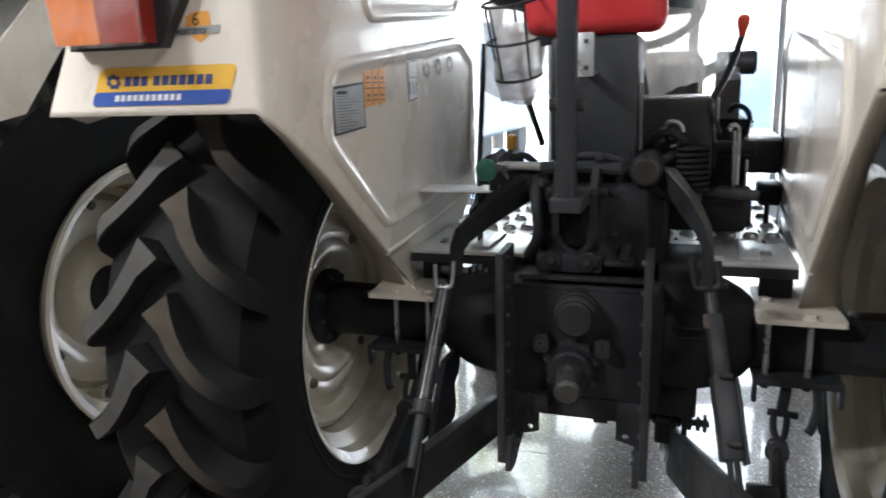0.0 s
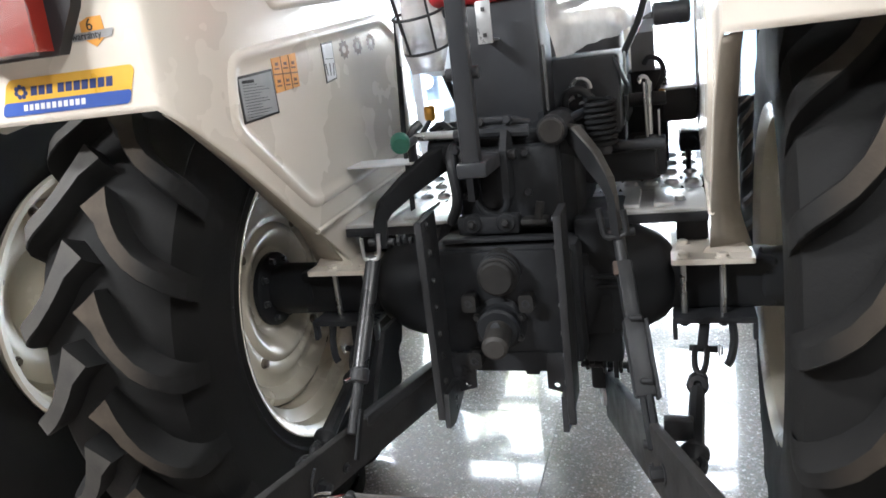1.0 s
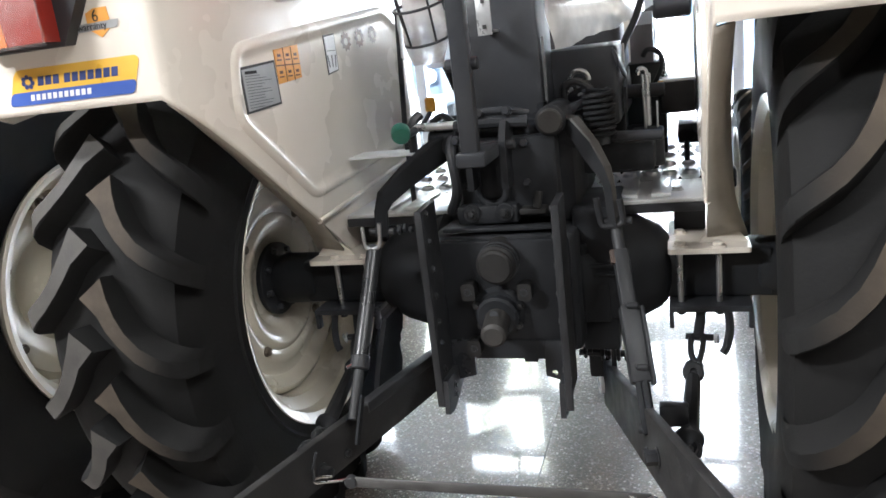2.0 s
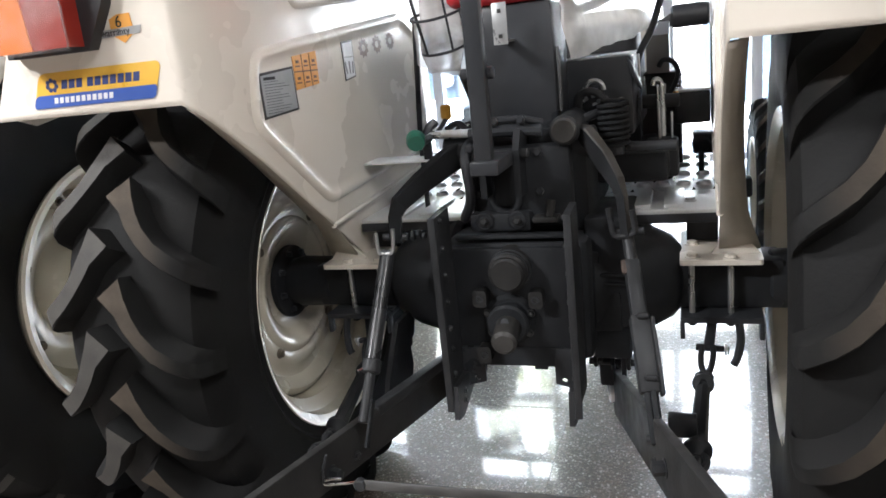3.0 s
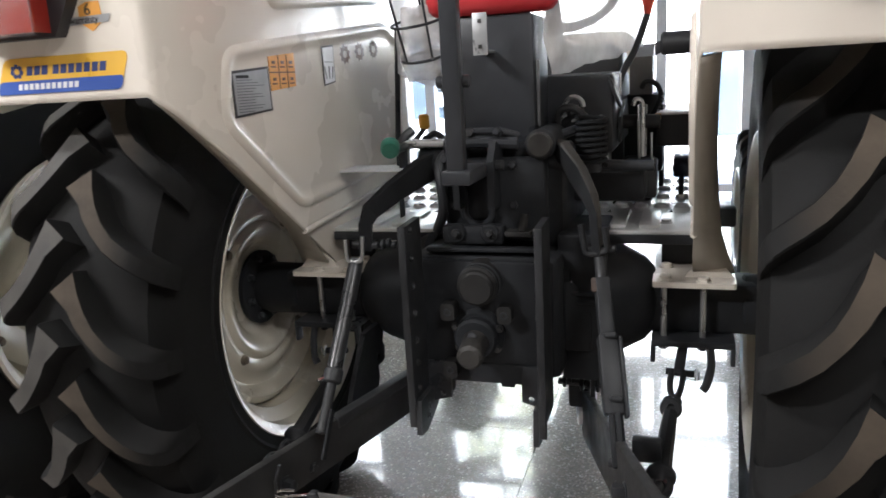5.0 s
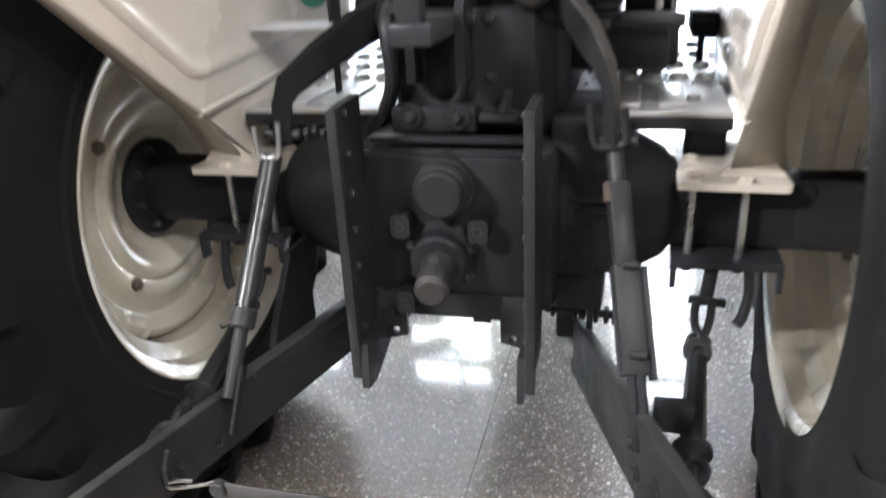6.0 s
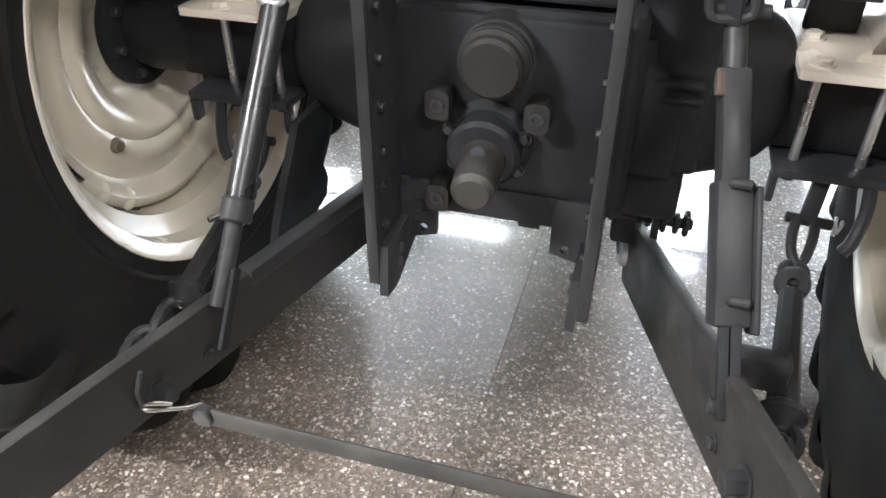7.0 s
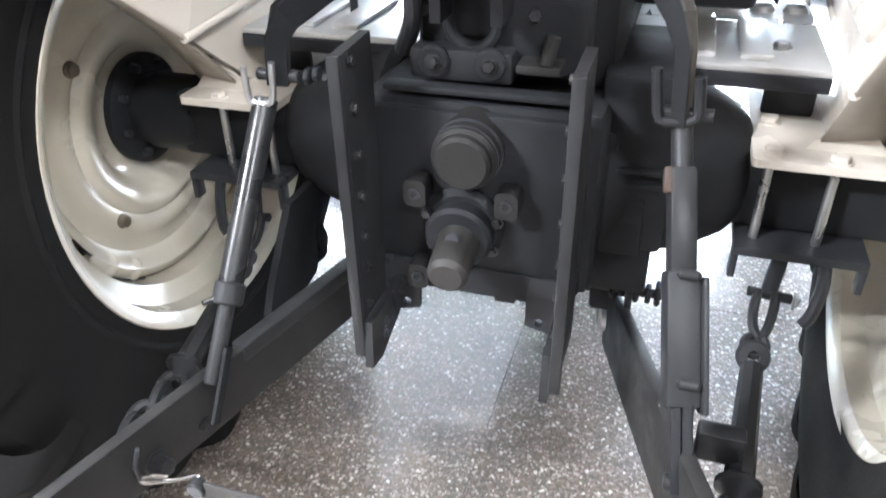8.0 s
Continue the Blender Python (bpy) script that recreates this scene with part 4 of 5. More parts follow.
def build_hitch(T):
    # ---- drawbar brackets: thick side plates with bolted feet
    for s in (-1, 1):
        br = empty("drawbar_bracket", T)
        x0, x1 = s * 0.133, s * 0.147
        part("side_plate", slab(B(), [(-0.288, 0.882), (-0.2, 0.886), (-0.195, 0.5), (-0.2, 0.47), (-0.29, 0.47)], "x", x0, x1, 0.002), LINKGREY, br, "dark grey steel side plate")
        part("rear_flange", box(B(), (min(s * 0.133, s * 0.149), -0.298, 0.44), (max(s * 0.133, s * 0.149), -0.288, 0.882), 0.002), LINKGREY, br)
        part("foot_plate", slab(B(), [(-0.292, 0.5), (-0.18, 0.5), (-0.165, 0.455), (-0.262, 0.418), (-0.3, 0.424)], "x", s * 0.121, s * 0.133, 0.002), LINKGREY, br, "tapered foot plate with a hole")
        outline = [(s * 0.08, 0.476), (s * 0.133, 0.462), (s * 0.133, 0.56), (s * 0.08, 0.56)]
        part("corner_plate", holed_plate(outline, (s * 0.1, 0.484), 0.0065, -0.206, -0.197), BLACK, br, "corner plate with a bright pin hole")
        for z in (0.87, 0.81, 0.75, 0.69, 0.63, 0.58, 0.52):
            bolt_part((s * 0.133, -0.268, z), (-s, 0, 0), br, 0.0062, 0.005, BOLTSTEEL)
        for z, y in ((0.47, -0.245), (0.45, -0.25)):
            bolt_part((s * 0.121, y, z), (-s, 0, 0), br, 0.006, 0.004, BLACK)

    # ---- lift arms
    for s in (-1, 1):
        arm = empty("lift_arm", T)
        if s < 0:
            pts = [(-0.12, -0.07, 0.99, 0.03), (-0.155, -0.12, 0.97, 0.03), (-0.2, -0.178, 0.936, 0.024), (-0.236, -0.224, 0.902, 0.019), (-0.247, -0.23, 0.875, 0.015), (-0.252, -0.23, 0.818, 0.014)]
        else:
            pts = [(0.14, -0.07, 1.01, 0.026), (0.172, -0.135, 1.008, 0.025), (0.205, -0.182, 0.968, 0.022), (0.232, -0.22, 0.93, 0.014), (0.242, -0.23, 0.9, 0.0095), (0.248, -0.23, 0.815, 0.0085)]
        bm = B()
        rings = []
        P = [Vector(q[:3]) for q in pts]
        for i, p in enumerate(P):
            d = (P[min(i + 1, len(P) - 1)] - P[max(i - 1, 0)]).normalized()
            side = Vector((s * 0.25, 1.0, 0.35))
            side = (side - d * side.dot(d)).normalized()
            up = d.cross(side)
            w, h = 0.011, pts[i][3]
            rings.append([bm.verts.new(p + side * a * w + up * b * h) for a, b in ((1, 0.88), (0.75, 1), (-0.75, 1), (-1, 0.88), (-1, -0.88), (-0.75, -1), (0.75, -1), (1, -0.88))])
        for a, b in zip(rings, rings[1:]):
            for k in range(8):
                # upper edge takes a paler metal for the light on it, sides stay dark
                bm.faces.new((a[k], a[(k + 1) % 8], b[(k + 1) % 8], b[k])).material_index = 1 if k in (0, 1, 2) else 0
        bm.faces.new(rings[0][::-1])
        bm.faces.new(rings[-1])
        part("arm", bm, [MATTEBLACK, LINKGREY if s < 0 else WORNGREY], arm, "bent flat forged lift arm", 20)
        part("pivot_pin", rod(B(), (s * 0.222, -0.228, 0.828), (s * 0.282, -0.228, 0.828), 0.008), LINKGREY, arm)
        for k in range(3 if s < 0 else 0):
            part("nut", rod(B(), (s * (0.206 - 0.013 * k), -0.228, 0.83 + 0.004 * (k % 2)), (s * (0.214 - 0.013 * k), -0.228, 0.83 + 0.004 * (k % 2)), 0.012 - 0.002 * k, seg=6), CAST, arm)

    # ---- left lift rod: fork, round tube, lower clevis
    lr = empty("lift_rod", T)
    top, low = Vector((-0.275, -0.23, 0.795)), Vector((-0.279, -0.455, 0.49))
    way = (low - top).normalized()
    part("rod_tube", rod(B(), top + way * 0.0, top + way * 0.26, 0.0165, seg=24), RODSTEEL, lr, "round dark oiled steel lift rod")
    part("rod_thread", rod(B(), top + way * 0.25, low, 0.011, seg=20), LINKGREY, lr)
    bm = tube(B(), [top + Vector((-0.014, -0.02, 0.048)), top + Vector((-0.014, -0.018, 0.008)), top + Vector((-0.008, -0.016, 0.0)), top + Vector((0.012, -0.016, 0.0)), top + Vector((0.021, -0.016, 0.012)), top + Vector((0.026, -0.018, 0.056))], 0.0045, 10, smooth=4)
    part("fork", bm, STEEL, lr, "worn bright fork at the rod's top")
    part("rod_collar", rod(B(), top + way * 0.245, top + way * 0.275, 0.02, seg=24), LINKGREY, lr)
    part("clevis", bar(B(), low - way * 0.05 + Vector((0.014, 0, 0)), low + way * 0.05 + Vector((0.016, 0, 0)), 0.006, 0.016, 0.002, (0, 1, 0)), MATTEBLACK, lr)
    part("grease_nipple", rod(B(), top + way * 0.26 + Vector((-0.012, -0.016, 0)), top + way * 0.26 + Vector((-0.02, -0.03, 0)), 0.004, seg=10), CHROME, lr)

    # ---- right levelling rod: loop, screw, square box, fork
    rr = empty("levelling_rod", T)
    top, low = Vector((0.25, -0.225, 0.815)), Vector((0.305, -0.45, 0.49))
    way = (low - top).normalized()
    bm = tube(B(), [(0.215, -0.235, 0.879), (0.222, -0.235, 0.829), (0.225, -0.235, 0.822), (0.232, -0.235, 0.819), (0.256, -0.235, 0.822), (0.264, -0.235, 0.826), (0.266, -0.235, 0.834), (0.261, -0.235, 0.873)], 0.0065, 10)
    part("loop", bm, LINKGREY, rr, "square steel loop hanging from the arm")
    part("screw", rod(B(), top + way * -0.008, top + way * 0.2, 0.012, seg=20), LINKGREY, rr)
    part("screw_tube", bar(B(), top + way * 0.05, top + way * 0.17, 0.03, 0.028, 0.005), LINKGREY, rr)
    part("locking_tab", bar(B(), top + way * 0.045 + Vector((-0.012, -0.012, 0)), top + way * 0.075 + Vector((-0.013, -0.013, 0)), 0.014, 0.01, 0.004), RUST, rr, "small rusty locking tab")
    a, b = top + way * 0.165, top + way * 0.315
    part("square_box", bar(B(), a, b, 0.038, 0.034, 0.005), LINKGREY, rr, "square dark grey adjusting box")
    part("box_rail", bar(B(), a + Vector((0.0235, -0.006, 0.0)), b + Vector((0.0235, -0.006, 0)), 0.007, 0.03, 0.003), LINKGREY, rr)
    for f in (0.06, 0.85):
        p = a.lerp(b, f) + Vector((0.006, -0.012, 0.014))
        part("weld_bead", rod(B(), p + Vector((-0.012, 0, 0)), p + Vector((0.014, -0.0, 0)), 0.006, seg=12, chamfer=0.6), LINKGREY, rr)
    bm = B()
    for o in (-0.004, 0.008):
        bar(bm, b - way * 0.02 + Vector((o, 0, 0)), low + way * 0.01 + Vector((o, 0, 0)), 0.011, 0.03, 0.002, (0, 1, 0))
    part("fork", bm, MATTEBLACK, rr, "two-armed fork over the lower link")
    part("fork_pin", rod(B(), low + Vector((-0.018, 0, 0)), low + Vector((0.022, 0, 0)), 0.009), LINKGREY, rr)

    # ---- lower links
    for s in (-1, 1):
        link = empty("lower_link", T)
        p0, p1 = (Vector((-0.185, 0.02, 0.436)), Vector((-0.428, -0.9, 0.436))) if s < 0 else (Vector((0.186, 0.02, 0.357)), Vector((0.429, -0.9, 0.573)))
        part("link_bar", bar(B(), p0, p1, 0.02, 0.122 if s > 0 else 0.097, 0.005), CAPGREY, link, "heavy flat dark grey link bar")
        d = (p1 - p0).normalized()
        side = d.cross(Vector((0, 0, 1))).normalized()
        for name, p in (("front_ball", p0), ("rear_ball", p1)):
            part(name, lathe(B(), [(0.014, -0.02), (0.03, -0.018), (0.036, 0.0), (0.03, 0.018), (0.014, 0.02)], axis_matrix(p, p + side)[0], 28, True), STEEL, link)
        inward = side * (-1 if side.x * s > 0 else 1)
        part("bolt", bolt(B(), p0.lerp(p1, 0.604) + inward * 0.0105 - Vector((0, 0, 0.016 if s < 0 else 0)), inward, 0.013, 0.022), LINKGREY, link)
        part("bolt", bolt(B(), p0.lerp(p1, 0.52) + inward * 0.0105 - Vector((0, 0, 0.02)), inward, 0.008, 0.006), LINKGREY, link)
        if s < 0:
            part("link_rib", bar(B(), p0.lerp(p1, 0.43) + Vector((0, 0, 0.04)), p0.lerp(p1, 0.1) + Vector((0, 0, 0.04)), 0.026, 0.026, 0.004), LINKGREY, link)
        # front mounting lug
        part("pivot_lug", box(B(), (min(s * 0.15, s * 0.2), -0.01, 0.38), (max(s * 0.15, s * 0.2), 0.05, 0.56), 0.008), CAST, link)
    # short square stub on the right link, beside the chain
    part("stub_plate", box(B(), (0.322, -0.372, 0.452), (0.376, -0.345, 0.496), 0.004), LINKGREY, T, "short square stub beside the chain")

    # ---- cross bar between the links
    cross = empty("cross_bar", T, (0.01, 0, -0.003))
    part("bar", bar(B(), (-0.258, -0.552, 0.413), (0.3, -0.552, 0.417), 0.007, 0.02, 0.003, (0, 0.4, 1)), WORNGREY, cross, "thin flat grey steel bar")
    part("end_boss", rod(B(), (-0.264, -0.56, 0.413), (-0.264, -0.544, 0.413), 0.0125), LINKGREY, cross)
    part("boss_pin", rod(B(), (-0.274, -0.556, 0.408), (-0.274, -0.548, 0.408), 0.0035, seg=10), CHROME, cross)
    bm = tube(B(), [(-0.302, -0.556, 0.424), (-0.315, -0.56, 0.426), (-0.331, -0.565, 0.425), (-0.338, -0.566, 0.42), (-0.334, -0.566, 0.415), (-0.318, -0.558, 0.412), (-0.295, -0.542, 0.407), (-0.284, -0.531, 0.404), (-0.276, -0.534, 0.4)], 0.0028, 8, smooth=5)
    part("spring_clip", bm, CHROME, cross, "bright bent spring clip")
    part("clip_leg", tube(B(), [(-0.336, -0.567, 0.42), (-0.33, -0.574, 0.45), (-0.318, -0.572, 0.485)], 0.0028, 8), BLACK, cross)
    bm = tube(B(), [(0.262, -0.558, 0.424), (0.285, -0.562, 0.42), (0.305, -0.562, 0.428), (0.315, -0.562, 0.416)], 0.0021, 8, smooth=5)
    part("spring_clip", bm, CHROME, cross, "bright bent spring clip")

    # ---- check chains
    for s in (-1, 1):
        chain = empty("check_chain", T)

        def ring(c, r, w, way, t=0.0065, stretch=1.0):
            c, way, w = Vector(c), Vector(way).normalized(), Vector(w).normalized()
            pts = [c + way * r * stretch * math.cos(2 * math.pi * k / 16) + w * r * math.sin(2 * math.pi * k / 16) for k in range(16)]
            return tube(B(), pts, t, 8, closed=True)

        part("top_strap", bar(B(), (s * 0.412, -0.085, 0.592), (s * 0.402, -0.112, 0.528), 0.012, 0.022, 0.003, (s, 0, 0)), BLACK, chain)
        bm = tube(B(), [(s * 0.39, -0.112, 0.536), (s * 0.386, -0.13, 0.52), (s * 0.387, -0.152, 0.504), (s * 0.395, -0.166, 0.496), (s * 0.404, -0.158, 0.501), (s * 0.411, -0.134, 0.52), (s * 0.412, -0.112, 0.535)], 0.0068, 8, smooth=3)
        part("shackle", bm, LINKGREY, chain, "bow shackle with a wing pin")
        part("shackle_pin", rod(B(), (s * 0.376, -0.112, 0.533), (s * 0.434, -0.112, 0.529), 0.0075), LINKGREY, chain)
        for k, turn in enumerate((25, -30)):
            tilt = Vector((0, math.sin(radians(turn)), math.cos(radians(turn)))) * 0.013
            mid = Vector((s * (0.437 + 0.006 * k), -0.113, 0.528))
            part("wing_nut", bar(B(), mid - tilt, mid + tilt, 0.004, 0.008, 0.001), STEEL, chain)
        way = Vector((-s * 0.07, -0.97, -0.234)).normalized()
        part("eye", ring((s * 0.391, -0.18, 0.491), 0.014, (s, 0, 0), way, 0.0065, 1.2), LINKGREY, chain)
        part("eye", lathe(B(), [(0.008, -0.008), (0.019, -0.008), (0.0225, 0), (0.019, 0.008), (0.008, 0.008)], axis_matrix((s * 0.389, -0.2, 0.487), (s * 0.389, -0.288, 0.553))[0], 24, True), LINKGREY, chain)
        p = Vector((s * 0.388, -0.213, 0.483))
        part("turnbuckle", rod(B(), p, p + way * 0.18, 0.0145, 0.018, 8, 0.2), LINKGREY, chain, "eight-sided chain tensioner")
        q = p + way * 0.172
        part("lock_cup", lathe(B(), [(0.0, 0), (0.02, 0), (0.027, 0.006), (0.027, 0.014), (0.018, 0.02), (0.01, 0.03), (0, 0.03)], axis_matrix(q, q + way)[0], 24), LINKGREY, chain)
        for k in range(4 if s < 0 else 3):
            c = q + way * (0.045 + 0.034 * k) + Vector((s * 0.002 * k, 0, 0.009 * k))
            part("eye", ring(c, 0.0175, (s, 0, 0.2) if k % 2 == 0 else (0, 0.3, 1), way, 0.0082, 1.2), LINKGREY, chain)


def build_middle(T):
    # ---- hydraulic lift cover and rockshaft
    hyd = empty("hydraulic_lift", T)
    part("lift_housing", box(B(), (-0.112, -0.1, 0.79), (0.165, 0.42, 1.0), 0.025), CAST, hyd, "black cast lift housing")
    part("rear_cover", box(B(), (-0.09, -0.14, 0.82), (0.13, -0.08, 1.0), 0.012), CAST, hyd)
    part("foot_flange", box(B(), (-0.095, -0.17, 0.818), (0.042, -0.12, 0.86), 0.008), CAST, hyd)
    part("seat_pan", box(B(), (0.06, 0.1, 0.98), (0.25, 0.6, 1.165), 0.012), BLACK, hyd)
    part("seat_pan", box(B(), (-0.1, 0.12, 0.95), (0.12, 0.6, 1.12), 0.03), BLACK, hyd)
    part("rockshaft", rod(B(), (-0.165, -0.07, 0.992), (0.18, -0.07, 0.992), 0.036, seg=32), CAST, hyd)
    part("shelf_bar", box(B(), (-0.128, -0.186, 0.805), (0.132, -0.16, 0.815), 0.004), CAST, hyd)
    for bx in (-0.06, 0.014):
        part("boss", rod(B(), (bx, -0.16, 0.844), (bx, -0.176, 0.844), 0.021), CAST, hyd)
        part("bolt", bolt(B(), (bx, -0.176, 0.844), (0, -1, 0.2), 0.0085, 0.01), BOLTSTEEL, hyd)
    # saddle below the lift housing's opening, stop plate and rod
    # dull black plate stands for the shade inside the opening
    part("recess_shade", box(B(), (-0.042, -0.146, 0.872), (0.014, -0.141, 0.965), 0.002), MATTEBLACK, hyd)
    pts = [(-0.014 + 0.032 * math.cos(radians(a)), -0.148, 0.888 + 0.03 * math.sin(radians(a))) for a in range(180, 361, 15)]
    pts = [(-0.046, -0.148, 0.95)] + pts + [(0.018, -0.148, 0.95)]
    part("saddle_rim", tube(B(), pts, 0.0085, 10), CAST, hyd)
    part("stop_plate", box(B(), (0.047, -0.178, 0.838), (0.103, -0.12, 0.85), 0.003), CAPGREY, hyd)
    part("stop_rod", rod(B(), (0.084, -0.172, 0.85), (0.09, -0.165, 0.885), 0.009), CAPGREY, hyd)
    # top link bracket with two cheeks
    bm = B()
    for bx in (-0.055, 0.02):
        slab(bm, [(-0.2, 0.9), (-0.1, 0.9), (-0.1, 1.02), (-0.17, 1.04), (-0.2, 1.0)], "x", bx, bx + 0.014, 0.003)
    part("top_link_bracket", bm, CAST, hyd, "two-cheeked top link bracket")
    part("top_link_pin", rod(B(), (-0.07, -0.175, 0.99), (0.05, -0.175, 0.99), 0.011), LINKGREY, hyd)
    # round valve body
    part("valve_body", rod(B(), (0.122, 0.03, 1.028), (0.122, -0.15, 1.028), 0.032, seg=32, chamfer=0.2), CAST, hyd, "round black valve body")
    part("valve_cap", rod(B(), (0.122, -0.148, 1.028), (0.122, -0.158, 1.028), 0.027, seg=28), WORNGREY, hyd, "worn grey end cap of the valve")
    part("valve_pipe", tube(B(), [(0.13, -0.04, 1.03), (0.165, 0.0, 1.042), (0.2, 0.05, 1.05), (0.226, 0.085, 1.061)], 0.011, 10, smooth=5), BLACK, hyd)
    part("pipe", tube(B(), [(-0.09, -0.12, 1.03), (-0.02, -0.13, 1.036), (0.07, -0.12, 1.03)], 0.014, 10, smooth=4), BLACK, hyd)
    part("pipe", tube(B(), [(-0.1, -0.02, 1.02), (-0.1, -0.14, 0.99), (-0.09, -0.16, 0.9), (-0.12, -0.12, 0.84)], 0.012, 10, smooth=5), BLACK, hyd)
    for bx, bz, m_ in ((-0.088, 1.0, BLACK), (-0.028, 1.055, BOLTSTEEL), (0.03, 1.056, BLACK), (0.062, 0.985, BLACK), (0.062, 0.9, BLACK), (-0.078, 0.9, BLACK)):
        part("fitting", bolt(B(), (bx, -0.135, bz), (0, -1, 0.15), 0.009, 0.012), m_, hyd)
    part("pipe", tube(B(), [(-0.05, -0.125, 1.05), (-0.03, -0.13, 1.057), (0.03, -0.13, 1.057), (0.07, -0.11, 1.045)], 0.008, 10, smooth=4), BLACK, hyd)
    # pads and covers on the casing's right side
    # the two pockets are raised boxes put where the plate has dark recesses
    for n_, lo, hi in (("side_pad", (0.15, -0.13, 0.58), (0.25, 0.1, 0.835)), ("lower_cover", (0.155, -0.12, 0.5), (0.238, 0.02, 0.6)), ("dark_pocket", (0.155, -0.138, 0.575), (0.222, -0.125, 0.667)), ("square_pocket", (0.148, -0.138, 0.729), (0.178, -0.125, 0.759)), ("rib", (0.15, -0.142, 0.702), (0.242, -0.125, 0.711)), ("rib", (0.15, -0.142, 0.683), (0.242, -0.125, 0.69))):
        part(n_, box(B(), lo, hi, 0.008), CAST, hyd)
    # pins and nuts below the casing, beside the right link
    part("cross_pin", rod(B(), (0.135, -0.06, 0.47), (0.268, -0.06, 0.466), 0.008), LINKGREY, hyd)
    for px, r, z in ((0.146, 0.016, 0.472), (0.158, 0.011, 0.474), (0.186, 0.02, 0.468), (0.2, 0.012, 0.466), (0.222, 0.021, 0.47), (0.24, 0.016, 0.465), (0.254, 0.02, 0.467)):
        part("nut", rod(B(), (px, -0.06, z), (px + 0.009, -0.06, z), r, seg=6), LINKGREY, hyd)
    part("hanger", box(B(), (0.21, -0.075, 0.425), (0.222, -0.045, 0.52), 0.003), BLACK, hyd)
    # bright sleeve and grey panel by the dashboard
    part("side_panel", slab(B(), [(0.45, 1.1), (0.62, 1.1), (0.64, 1.2), (0.56, 1.235), (0.45, 1.2)], "x", 0.262, 0.322, 0.012), PANELGREY, hyd, "grey plastic side panel")
    part("edge_strip", box(B(), (0.1, -0.05, 1.06), (0.107, -0.04, 1.2), 0.002), MIDGREY, hyd, "grey narrow edge strip")
    # lateral cylinder to the right
    part("side_cylinder", box(B(), (0.16, 0.04, 0.875), (0.325, 0.14, 0.945), 0.012), CAST, hyd, "black lateral housing")
    part("side_pipe", rod(B(), (0.2, 0.02, 0.965), (0.345, 0.02, 0.96), 0.012), BLACK, hyd)
    # coil spring
    pts = [(0.21 + 0.031 * math.cos(2 * math.pi * k / 12), 0.0 + 0.031 * math.sin(2 * math.pi * k / 12), 0.965 + 0.0125 * k / 12) for k in range(103)]
    part("coil_spring", tube(B(), pts, 0.0055, 6), MATTEBLACK, hyd, "black coil spring")
    part("spring_rod", rod(B(), (0.21, 0, 0.95), (0.21, 0, 1.065), 0.022), BLACK, hyd)
    # gear levers' quadrant and links, right of the casing
    quad = empty("control_quadrant", T)
    part("quadrant_plate", slab(B(), [(0.16, 1.0), (0.4, 1.0), (0.42, 1.06), (0.36, 1.1), (0.16, 1.06)], "x", 0.255, 0.262, 0.002), BLACK, quad)
    part("cross_tube", rod(B(), (0.2, 0.22, 1.045), (0.35, 0.22, 1.043), 0.017), LINKGREY, quad, "grey cross tube")
    part("silver_lever", bar(B(), (0.302, 0.2, 0.95), (0.299, 0.2, 1.085), 0.006, 0.022, 0.002, (0, 1, 0)), STEEL, quad, "bright steel link")
    part("silver_lever", bar(B(), (0.33, 0.2, 0.946), (0.331, 0.2, 1.018), 0.005, 0.008, 0.002, (0, 1, 0)), STEEL, quad, "bright steel link")
    part("silver_bend", tube(B(), [(0.288, 0.19, 1.084), (0.292, 0.19, 1.096), (0.302, 0.195, 1.097), (0.309, 0.2, 1.075), (0.309, 0.2, 0.96)], 0.006, 8, smooth=4), STEEL, quad)
    part("disc", rod(B(), (0.248, 0.12, 1.12), (0.256, 0.12, 1.123), 0.042, seg=28), BLACK, quad)
    part("disc_edge", box(B(), (0.258, 0.148, 1.09), (0.263, 0.154, 1.163), 0.002), STEEL, quad, "bright narrow edge")
    pts = [(0.165 + 0.021 * math.cos(radians(a)), 0.055, 1.094 + 0.021 * math.sin(radians(a))) for a in range(-5, 176, 15)]
    part("bright_band", tube(B(), pts, 0.0055, 10), STEEL, quad, "bright steel band over a dark hose")
    part("band_end", bar(B(), (0.158, 0.052, 1.079), (0.172, 0.052, 1.082), 0.006, 0.008, 0.002), STEEL, quad)
    pts = [(0.165 + 0.042 * math.cos(radians(a)), 0.04, 1.04 + 0.04 * math.sin(radians(a))) for a in range(110, 161, 10)]
    part("bright_band", tube(B(), pts, 0.005, 10), STEEL, quad, "bright steel band over a dark hose")
    # short bright bar put in for a level glint beside the lower band
    part("band_end", bar(B(), (0.162, 0.03, 1.062), (0.184, 0.03, 1.069), 0.004, 0.006, 0.001), STEEL, quad)
    part("dark_drum", rod(B(), (0.125, 0.075, 1.064), (0.185, 0.075, 1.072), 0.026, seg=28), BLACK, quad)
    part("hose", tube(B(), [(0.128, 0.04, 1.05), (0.135, 0.03, 1.085), (0.165, 0.03, 1.092), (0.192, 0.04, 1.07)], 0.009, 10, smooth=5), LINKGREY, quad, "black rubber hose")
    for k in range(6):
        part("bead", rod(B(), (0.352 - 0.003 * k, 0.395, 1.098 - 0.009 * k), (0.352 - 0.003 * k, 0.395, 1.092 - 0.009 * k), 0.004, seg=10, chamfer=0.4), STEEL, quad)
